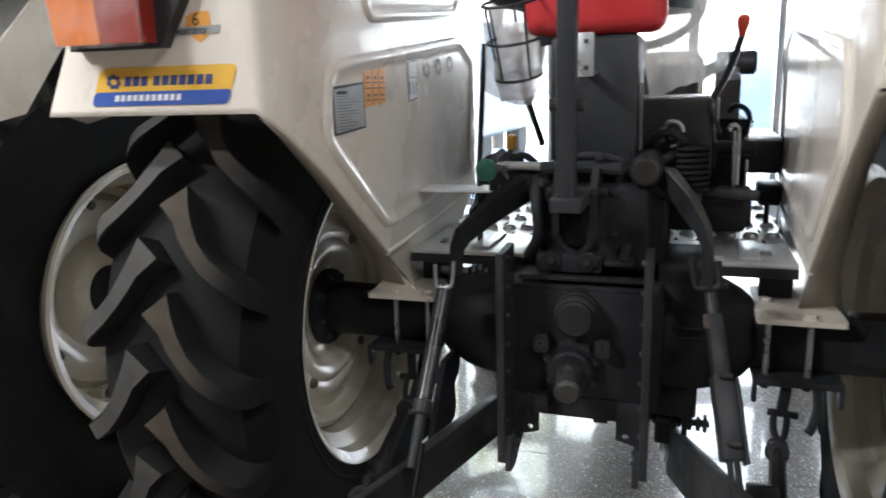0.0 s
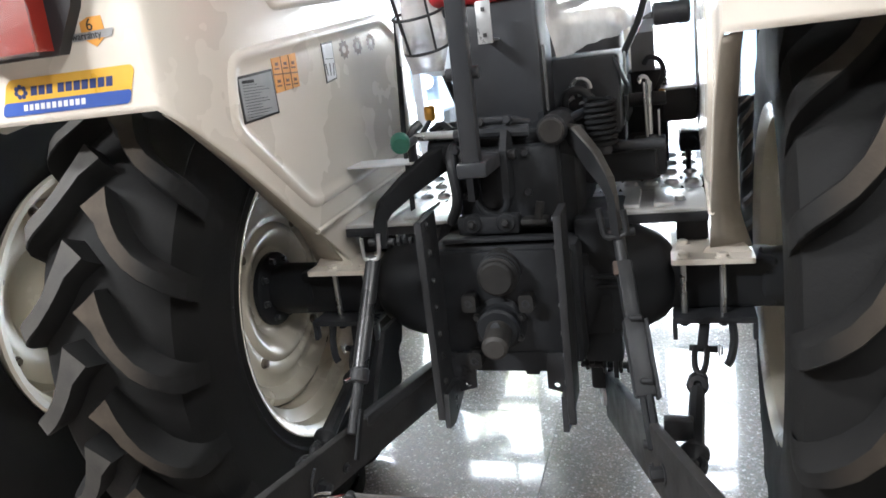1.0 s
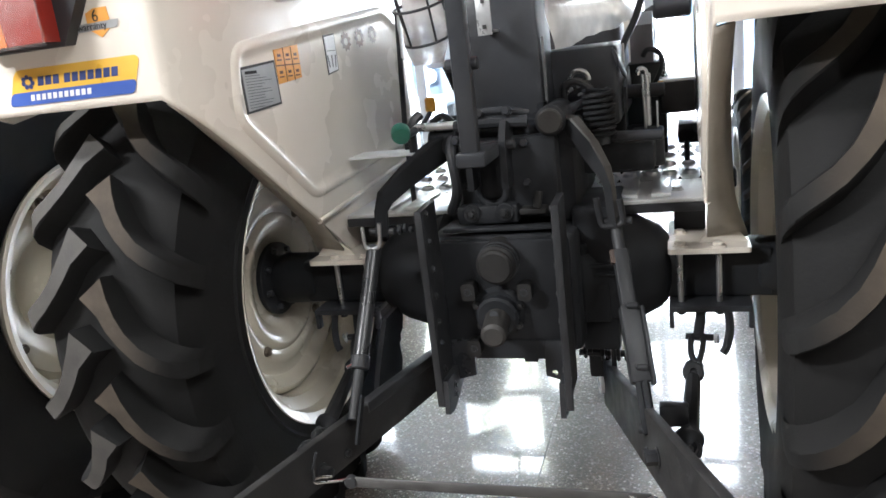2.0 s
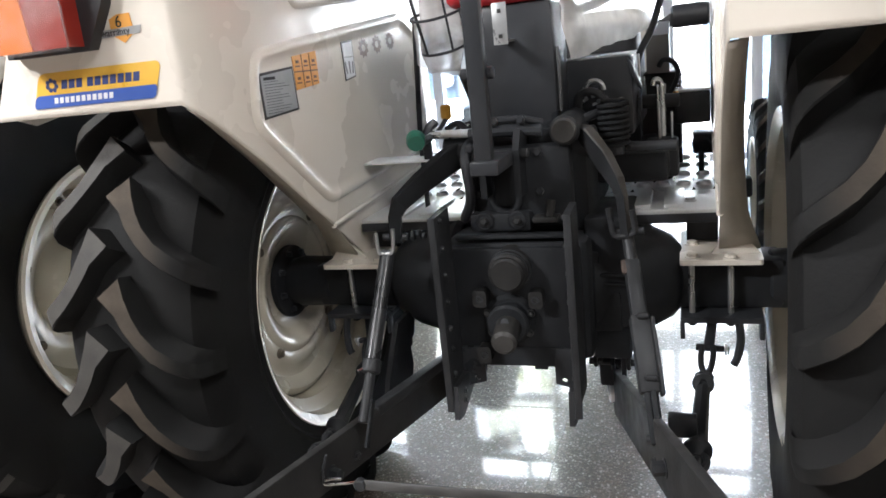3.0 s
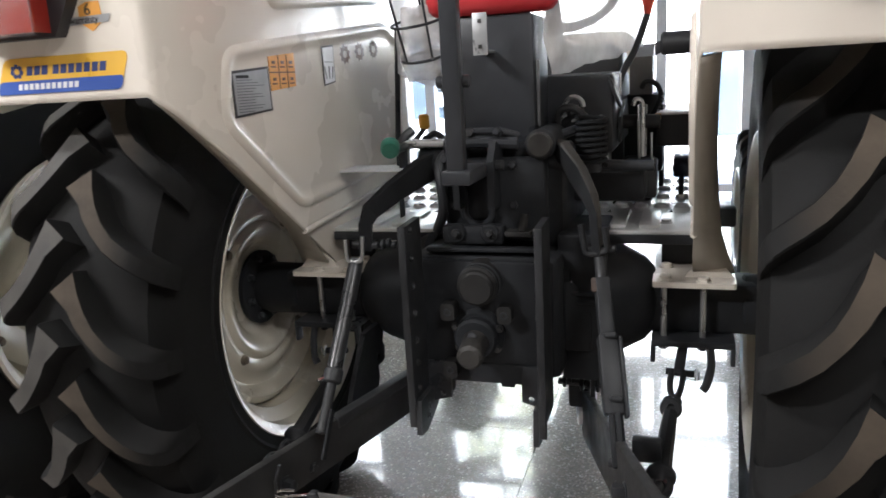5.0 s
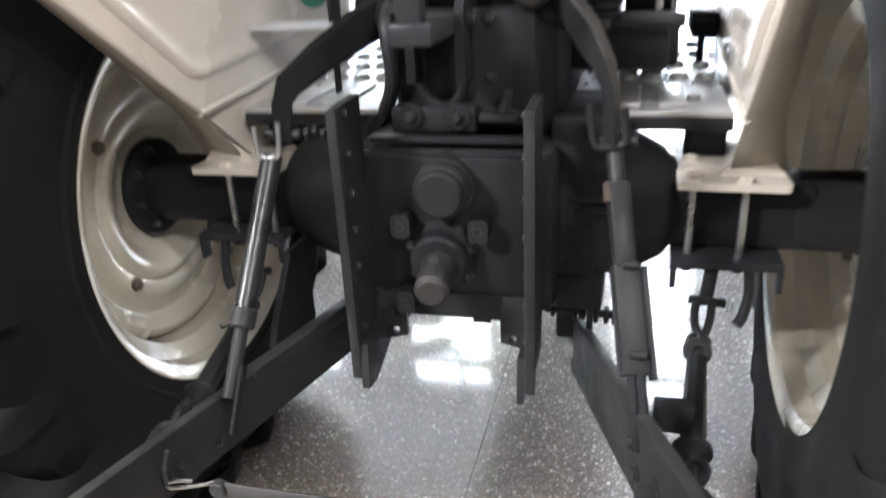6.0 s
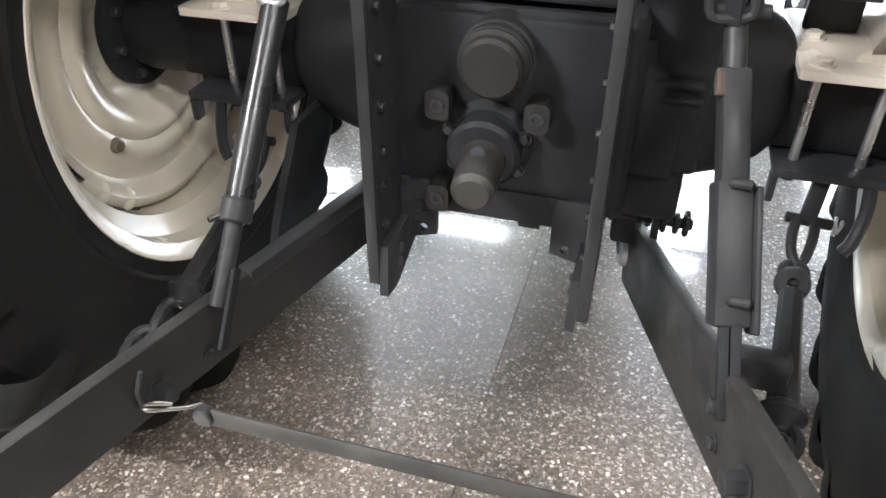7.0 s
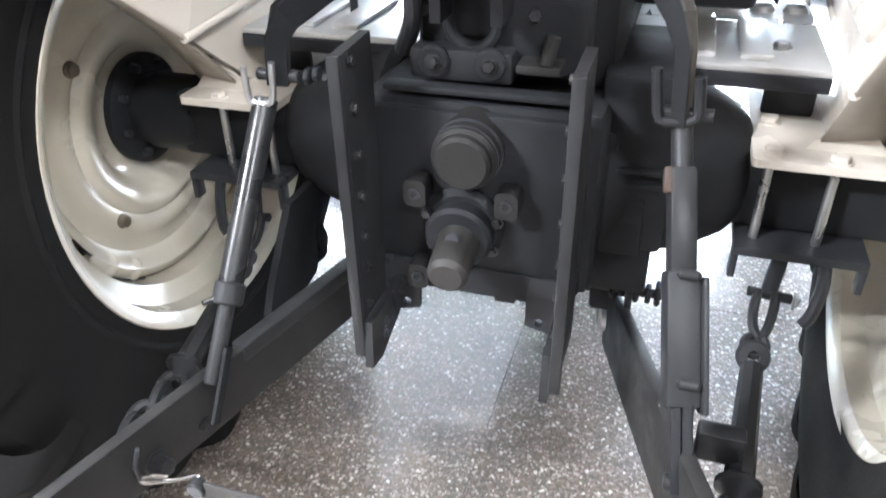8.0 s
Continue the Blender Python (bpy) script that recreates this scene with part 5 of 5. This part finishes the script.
    part("hose", tube(B(), [(0.296, 0.41, 1.12), (0.306, 0.4, 1.134), (0.322, 0.4, 1.134), (0.337, 0.4, 1.123), (0.345, 0.4, 1.1), (0.338, 0.4, 1.074), (0.322, 0.41, 1.045)], 0.0068, 10, smooth=5), BLACK, quad, "black rubber hose")
    part("ochre_clip", rod(B(), (0.339, 0.38, 1.035), (0.339, 0.38, 1.052), 0.008), YELLOW, quad)
    part("thin_rod", rod(B(), (0.31, 0.3, 0.95), (0.312, 0.3, 1.08), 0.004), STEEL, quad)
    part("link_block", box(B(), (0.268, 0.17, 0.862), (0.345, 0.24, 0.954), 0.008), BLACK, quad)
    part("pedal_post", rod(B(), (0.4, 0.42, 0.83), (0.4, 0.42, 0.9), 0.007), BLACK, quad)
    part("pedal", rod(B(), (0.4, 0.405, 0.898), (0.4, 0.42, 0.91), 0.024), LINKGREY, quad)

    part("gearbox_side", box(B(), (0.24, 0.5, 0.88), (0.352, 0.7, 1.1), 0.015), BLACK, quad)
    part("lower_side", box(B(), (0.24, 0.3, 0.83), (0.33, 0.62, 0.93), 0.012), CAST, quad)
    # ---- gear lever
    lev = empty("gear_lever", T)
    part("lever_rod", tube(B(), [(0.235, 0.3, 1.05), (0.25, 0.31, 1.15), (0.285, 0.33, 1.22), (0.312, 0.35, 1.302)], 0.009, 10, smooth=6), BLACK, lev, "bent black lever")
    part("lever_knob", lathe(B(), [(0, 0), (0.009, 0.002), (0.0105, 0.015), (0.016, 0.034), (0.0155, 0.047), (0.009, 0.054), (0, 0.055)], axis_matrix((0.312, 0.35, 1.3), (0.318, 0.353, 1.4))[0], 20), REDKNOB, lev, "red plastic knob")

    # ---- footplates: tread sheet with holes, folded rear edge, pads
    for s in (-1, 1):
        fp = empty("footplate", T)
        xa, xb = (0.13, 0.428) if s > 0 else (-0.428, -0.13)
        bm = B()
        box(bm, (xa, -0.022, 0.812), (xb, 0.2, 0.822), 0.002)
        part("rear_sheet", bm, PLATE, fp, "bare metal footplate sheet")
        part("folded_edge", box(B(), (xa, -0.026, 0.792), (xb, -0.018, 0.813), 0.002), BLACK, fp)
        part("tread_sheet", holed_sheet(xa, xb, 0.2, 0.78, 0.822, 0.83, s), PLATE, fp, "perforated metal tread sheet")
        for px in (0.261, 0.335):
            part("tread_pad", box(B(), (s * px - 0.022, 0.0, 0.822), (s * px + 0.022, 0.185, 0.831), 0.004), PLATE, fp)
        part("bolt", bolt(B(), (s * 0.37, 0.068, 0.822), (0, 0, 1), 0.011, 0.008), STEEL, fp)
    # ---- battery box on the right footplate
    bat = empty("battery_box", T)
    part("case", box(B(), (0.335, 0.4, 0.963), (0.425, 0.62, 1.046), 0.006), BLACKVINYL, bat, "black battery case")
    part("stand", box(B(), (0.336, 0.58, 0.828), (0.35, 0.62, 0.965), 0.003), BLACK, bat)
    part("cover", box(B(), (0.333, 0.398, 1.046), (0.428, 0.8, 1.054), 0.004), PLATE, bat, "pale metal battery cover")
    part("lower_box", box(B(), (0.378, 0.42, 0.876), (0.437, 0.56, 0.93), 0.008), BLACK, bat)

    # ---- left side levers, green coupling and ochre knob
    lv = empty("hydraulic_couplings", T)
    part("cross_pipe", rod(B(), (-0.2, -0.1, 1.033), (-0.07, -0.1, 1.031), 0.01), STEEL, lv, "bright cross pipe")
    part("upright", tube(B(), [(-0.2, -0.1, 0.98), (-0.198, -0.1, 1.04), (-0.182, -0.08, 1.06)], 0.011, 8, smooth=3), BLACK, lv)
    part("green_cap", lathe(B(), [(0, 0), (0.018, 0.0), (0.021, 0.006), (0.021, 0.026), (0.012, 0.032), (0.01, 0.04), (0, 0.04)], pose(-0.188, -0.205, 1.028, -70, 0, 20), 20), GREEN, lv, "green plastic dust cap")
    part("cap_neck", rod(B(), (-0.188, -0.2, 1.025), (-0.185, -0.12, 1.03), 0.009), BLACK, lv)
    part("ochre_knob", lathe(B(), [(0, 0), (0.009, 0), (0.013, 0.006), (0.013, 0.032), (0.009, 0.036), (0, 0.036)], pose(-0.19, 0.03, 1.055), 16), YELLOW, lv, "ochre plastic knob")
    part("knob_stem", rod(B(), (-0.2, -0.02, 1.03), (-0.19, 0.03, 1.058), 0.006), BLACK, lv)
    part("pipe", tube(B(), [(-0.19, 0.02, 1.03), (-0.16, 0.02, 1.045), (-0.13, 0.0, 1.03)], 0.008, 8, smooth=5), BLACK, lv)
    part("ledge", box(B(), (-0.42, 0.02, 0.955), (-0.24, 0.12, 0.961), 0.002), PLATE, lv, "small bare metal ledge")
    part("thin_post", tube(B(), [(-0.288, 0.1, 0.82), (-0.288, 0.1, 1.01), (-0.27, 0.1, 1.3)], 0.007, 8), BLACK, lv)
    part("thin_post", tube(B(), [(-0.13, 0.1, 1.06), (-0.17, 0.1, 1.18), (-0.19, 0.1, 1.26)], 0.008, 8), BLACK, lv)


def holed_sheet(xa, xb, ya, yb, z0, z1, s):
    """A sheet with a field of round holes with raised lips."""
    bm = B()
    nx, ny = 6, 4
    dx, dy = (xb - xa) / nx, (yb - ya) / ny
    for i in range(nx):
        for j in range(ny):
            cx, cy = xa + dx * (i + 0.5), ya + dy * (j + 0.5)
            r = 0.015
            n = 14
            rim = [(cx + r * math.cos(2 * math.pi * k / n), cy + r * math.sin(2 * math.pi * k / n)) for k in range(n)]
            sq = []
            for k in range(n):
                c, q = math.cos(2 * math.pi * k / n), math.sin(2 * math.pi * k / n)
                f = 1 / max(abs(c), abs(q))
                sq.append((cx + c * f * dx / 2, cy + q * f * dy / 2))
            levels = [[bm.verts.new((*p, z0)) for p in sq], [bm.verts.new((cx + (p[0] - cx) * 1.3, cy + (p[1] - cy) * 1.3, z0)) for p in rim], [bm.verts.new((*p, z1)) for p in rim], [bm.verts.new((*p, z0 - 0.004)) for p in rim]]
            for a, b in zip(levels, levels[1:]):
                for k in range(n):
                    bm.faces.new((a[k], a[(k + 1) % n], b[(k + 1) % n], b[k]))
    return bm


def build_seat(T):
    seat = empty("seat", T)
    part("seat_post", box(B(), (-0.085, -0.06, 1.0), (0.098, 0.12, 1.3), 0.012), BLACK, seat, "black boxed seat support")
    part("upright_bar", box(B(), (-0.028, -0.325, 0.99), (0.008, -0.295, 1.62), 0.006), BLACK, seat, "black upright bar behind the seat")
    part("bar_clamp", rod(B(), (-0.044, -0.3, 1.165), (0.02, -0.3, 1.165), 0.012), BLACK, seat)
    part("bar_foot", box(B(), (-0.038, -0.33, 0.97), (0.022, -0.2, 1.0), 0.006), BLACK, seat)
    part("hole_strip", box(B(), (-0.016, -0.132, 1.215), (0.015, -0.128, 1.3), 0.001), DECALGREY, seat, "zinc strip with two square holes")
    for z in (1.232, 1.283):
        part("strip_hole", box(B(), (-0.004, -0.134, z - 0.004), (0.004, -0.1325, z + 0.004), 0), DECALBLACK, seat)
    part("strip_arm", box(B(), (-0.014, -0.128, 1.22), (0.014, -0.06, 1.225), 0.001), STEEL, seat)
    bm = B()
    box(bm, (-0.14, -0.08, 1.3), (0.15, 0.0, 1.62), 0.03, seg=3)
    part("red_panel", bm, REDVINYL, seat, "red vinyl seat back panel")
    bm = B()
    for x0, x1 in ((-0.24, -0.13), (0.14, 0.25)):
        box(bm, (x0, -0.06, 1.37), (x1, 0.12, 1.62), 0.045, seg=4)
    box(bm, (-0.2, -0.02, 1.365), (0.21, 0.42, 1.43), 0.03, seg=3)
    part("cushion", bm, BLACKVINYL, seat, "black vinyl seat cushion")
    # film draped over the seat side
    bm = B()
    n, m = 40, 24
    rows = []
    for i in range(n + 1):
        u = i / n
        row = []
        for j in range(m + 1):
            v = j / m
            x = 0.1 + 0.192 * u + 0.012 * (1 - u) * math.sin(7 * v + 1) * v
            low = 1.172 - 0.01 * math.sin(math.pi * u) + 0.058 * u
            z = 1.45 - v * (1.45 - low)
            y = 0.085 + 0.42 * u - 0.03 * math.sin(math.pi * v) + 0.02 * math.sin(9 * u + 5 * v)
            p = Vector((x, y, z))
            k = noise.noise(p * 14) * 0.03 + noise.noise(p * 34) * 0.013
            row.append(bm.verts.new(p + Vector((0, -1, 0.3)) * k))
        rows.append(row)
    for a, b in zip(rows, rows[1:]):
        for j in range(m):
            bm.faces.new((a[j], a[j + 1], b[j + 1], b[j]))
    part("film_wrap", bm, FILM, seat, "crumpled clear packing film", 180)
    bm = B()
    rows = []
    for i in range(21):
        u = i / 20
        row = []
        for j in range(13):
            v = j / 12
            p = Vector((-0.26 + 0.175 * u, 0.06 + 0.03 * math.sin(4 * u), 1.42 - v * (0.23 + 0.035 * math.sin(math.pi * u))))
            k = noise.noise(p * 24 + Vector((3, 1, 2))) * 0.014 + noise.noise(p * 60) * 0.005
            row.append(bm.verts.new(p + Vector((0, -1, 0)) * k))
        rows.append(row)
    for a, b in zip(rows, rows[1:]):
        for j in range(12):
            bm.faces.new((a[j], a[j + 1], b[j + 1], b[j]))
    part("film_wrap", bm, FILM, seat, "crumpled clear packing film", 180)
    # wire bottle basket
    basket = empty("wire_basket", T)
    c = Vector((-0.16, -0.06, 0))
    lean = Matrix.Translation(c + Vector((0, 0, 1.285))) @ Matrix.Rotation(radians(15), 4, "X") @ Matrix.Rotation(radians(-4), 4, "Y")
    for z, r in ((-0.066, 0.05), (0.012, 0.057), (0.09, 0.06)):
        pts = [lean @ Vector((r * math.cos(2 * math.pi * k / 32), r * math.sin(2 * math.pi * k / 32), z)) for k in range(32)]
        part("ring", tube(B(), pts, 0.0032, 8, closed=True), BLACK, basket, "black wire ring")
    for k in range(5):
        a = 2 * math.pi * k / 5 + 0.4
        d = Vector((math.cos(a), math.sin(a), 0))
        part("wire", tube(B(), [lean @ (d * 0.05 + Vector((0, 0, -0.066))), lean @ (d * 0.06 + Vector((0, 0, 0.09)))], 0.0028, 8), BLACK, basket)
    part("base_strip", bar(B(), lean @ Vector((-0.045, -0.01, -0.067)), lean @ Vector((0.045, 0.012, -0.067)), 0.016, 0.003, 0.001), BLACK, basket)
    part("mount", bar(B(), lean @ Vector((0.055, 0.0, 0.0)), lean @ Vector((0.1, 0.03, 0.0)), 0.01, 0.02, 0.002), BLACK, basket)
    # milky bag hanging round the basket
    bm = B()
    rows = []
    for j in range(13):
        v = j / 12
        row = []
        for k in range(28):
            a = 2 * math.pi * k / 28
            r = (0.05 + 0.005 * math.sin(3 * a + 4 * v)) * (1 - 0.25 * max(v - 0.7, 0) / 0.3)
            p = c + Vector((r * math.cos(a), r * math.sin(a) + 0.03, 1.33 - 0.16 * v))
            q = noise.noise(p * 26) * 0.008
            row.append(bm.verts.new(p + Vector((math.cos(a), math.sin(a), 0.6 * v)) * q))
        rows.append(row)
    for p_, q_ in zip(rows, rows[1:]):
        for k in range(28):
            bm.faces.new((p_[k], p_[(k + 1) % 28], q_[(k + 1) % 28], q_[k]))
    bm.faces.new(rows[-1])
    part("film_bag", bm, BAGFILM, basket, "milky packing film round the basket", 180)


def build_front(T):
    body = empty("engine_and_bonnet", T)
    bm = box(B(), (-0.14, 0.38, 0.5), (0.14, 1.3, 0.98), 0.03)
    part("gearbox", bm, CAST, body, "black cast gearbox")
    part("engine_block", box(B(), (-0.2, 1.25, 0.5), (0.2, 2.45, 1.0), 0.03), CAST, body)
    part("dashboard", box(B(), (-0.2, 0.75, 0.95), (0.22, 1.0, 1.25), 0.04, seg=3), BLACKVINYL, body)
    part("bonnet", box(B(), (-0.24, 1.0, 0.98), (0.24, 2.55, 1.3), 0.05, seg=4), CREAM, body)
    part("front_axle", box(B(), (-0.66, 2.2, 0.37), (0.66, 2.3, 0.47), 0.015), CAST, body)
    part("axle_pivot", box(B(), (-0.1, 2.15, 0.42), (0.1, 2.35, 0.55), 0.015), CAST, body)
    intake = empty("air_intake", T)
    part("intake_drum", rod(B(), (0.3, 1.856, 1.27), (0.46, 1.856, 1.27), 0.05, seg=28, chamfer=0.2), BLACKVINYL, intake, "black drum shaped air intake")
    part("intake_arm", bar(B(), (0.22, 1.856, 1.22), (0.31, 1.856, 1.262), 0.04, 0.05, 0.006), BLACKVINYL, intake)
    wheel_ = empty("steering_wheel", T)
    pts = [Vector((0.02, 0.62, 1.42)) + Matrix.Rotation(radians(-35), 3, "X") @ Vector((0.2 * math.cos(2 * math.pi * k / 32), 0.2 * math.sin(2 * math.pi * k / 32), 0)) for k in range(32)]
    part("steering_ring", tube(B(), pts, 0.014, 10, closed=True), BLACKVINYL, wheel_)
    part("column", rod(B(), (0.02, 0.62, 1.42), (0.02, 0.85, 1.1), 0.025), BLACKVINYL, wheel_)


tractor = build_tractor()
copy_thing(tractor, pose(-2.065, 0, 0))


# ------------------------------------------------------------ outside the glass
def yard_block(name, lo, hi, material, label, category):
    ob = part(name, box(B(), lo, hi, 0.05), material)
    return tagged(ob, label, category)


# height and white tone are added to bounce sunlight in through the glass
yard_block("warehouse", (-22, 24, -0.14), (18, 34, 17.0), OUTGREY, "white building block across the yard, made tall to reflect sunlight", "building")
yard_block("sheet_fence", (0.6, 13, -0.14), (3.4, 13.2, 1.7), SHADEDBLUE, "pale blue sheet metal fence across the yard, colour darkened for shade", "fence")
truck = tagged(empty("parked_truck", None, (-3.75, 8.6, -0.14)), "pale blue truck with round lamps parked outside the glass, colour darkened for shade", "truck")
part("truck_body", box(B(), (-1.0, 0, 0.55), (1.0, 4.5, 2.3), 0.08, seg=3), SHADEDBLUE, truck)
part("bumper", box(B(), (-1.02, -0.08, 0.45), (1.02, 0.1, 0.75), 0.03), FRAMEWHITE, truck)
for tx in (-0.85, 0.85):
    for tz in (1.02, 1.26):
        part("round_lamp", rod(B(), (tx, 0.02, tz), (tx, -0.05, tz), 0.1, seg=24), FRAMEWHITE, truck)
    part("truck_tyre", rod(B(), (tx - 0.12, 0.9, 0.42), (tx + 0.12, 0.9, 0.42), 0.42, seg=32), RUBBER, truck)
    part("truck_tyre", rod(B(), (tx - 0.12, 3.6, 0.42), (tx + 0.12, 3.6, 0.42), 0.42, seg=32), RUBBER, truck)


LEAF = mottled("sunlit_yellow_green_leaf", (0.2, 0.22, 0.07), (0.42, 0.42, 0.17), 0.55, 3.0, fine=20, relief=0.1)
BARK = mottled("grey_brown_bark", (0.09, 0.07, 0.05), (0.17, 0.14, 0.11), 0.85, 4.0, fine=30, relief=0.5, dist=0.01)


def tree(x, y, height, spread, seed):
    """A tapered trunk with limbs and a crown of many small leaves in loose clumps."""
    rng = random.Random(seed)
    whole = tagged(empty("tree", None, (x, y, -0.14)), "sunlit yellow-green leafy tree in the yard", "tree")
    bm = rod(B(), (0, 0, 0), (0.1, 0.05, height * 0.5), 0.2, 0.12, 12)
    tips = []
    for k in range(9):
        a = 2.4 * k
        z0 = height * rng.uniform(0.3, 0.5)
        tip = (spread * rng.uniform(0.4, 0.75) * math.cos(a), spread * rng.uniform(0.4, 0.75) * math.sin(a), height * rng.uniform(0.55, 0.9))
        rod(bm, (0.06, 0.03, z0), tip, 0.07, 0.02, 8)
        tips.append(tip)
    part("trunk", bm, BARK, whole, "grey-brown trunk with limbs")
    verts, faces = [], []
    clumps = [tuple(q + rng.gauss(0, 0.25) * spread for q in rng.choice(tips)) for _ in range(110)]
    for c in clumps:
        for _ in range(32):
            o = Vector(c) + Vector((rng.gauss(0, 0.3), rng.gauss(0, 0.3), rng.gauss(0, 0.24)))
            u = Vector((rng.gauss(0, 1), rng.gauss(0, 1), rng.gauss(0, 0.6))).normalized()
            v = u.cross(Vector((rng.gauss(0, 1), rng.gauss(0, 1), rng.gauss(0, 1)))).normalized()
            n, L = len(verts), rng.uniform(0.07, 0.13)
            verts += [o - u * L, o + v * L * 0.4, o + u * L, o - v * L * 0.4]
            faces.append((n, n + 1, n + 2, n + 3))
    me = bpy.data.meshes.new("crown")
    me.from_pydata(verts, [], faces)
    me.materials.append(LEAF)
    crown = new("crown", me)
    crown.parent = whole
    return whole


tree(-3.9, 14.5, 9.6, 3.0, 4)

# ------------------------------------------------------------ floor tiles
TILE = 1.2
GX = [x * TILE - 0.032 for x in range(-7, 5)]
GY = [y * TILE + 0.59 for y in range(-9, 5)]
for gx in GX:
    for gy in GY:
        lo = (max(gx + 0.0005, X0), max(gy + 0.0005, Y0), -0.0039)
        hi = (min(gx + TILE - 0.0005, X1), min(gy + TILE - 0.0005, Y1), 0.0)
        if hi[0] - lo[0] < 0.02 or hi[1] - lo[1] < 0.02:
            continue
        part("tile", box(B(), lo, hi, 0.0006, seg=1), TERRAZZO, floor)
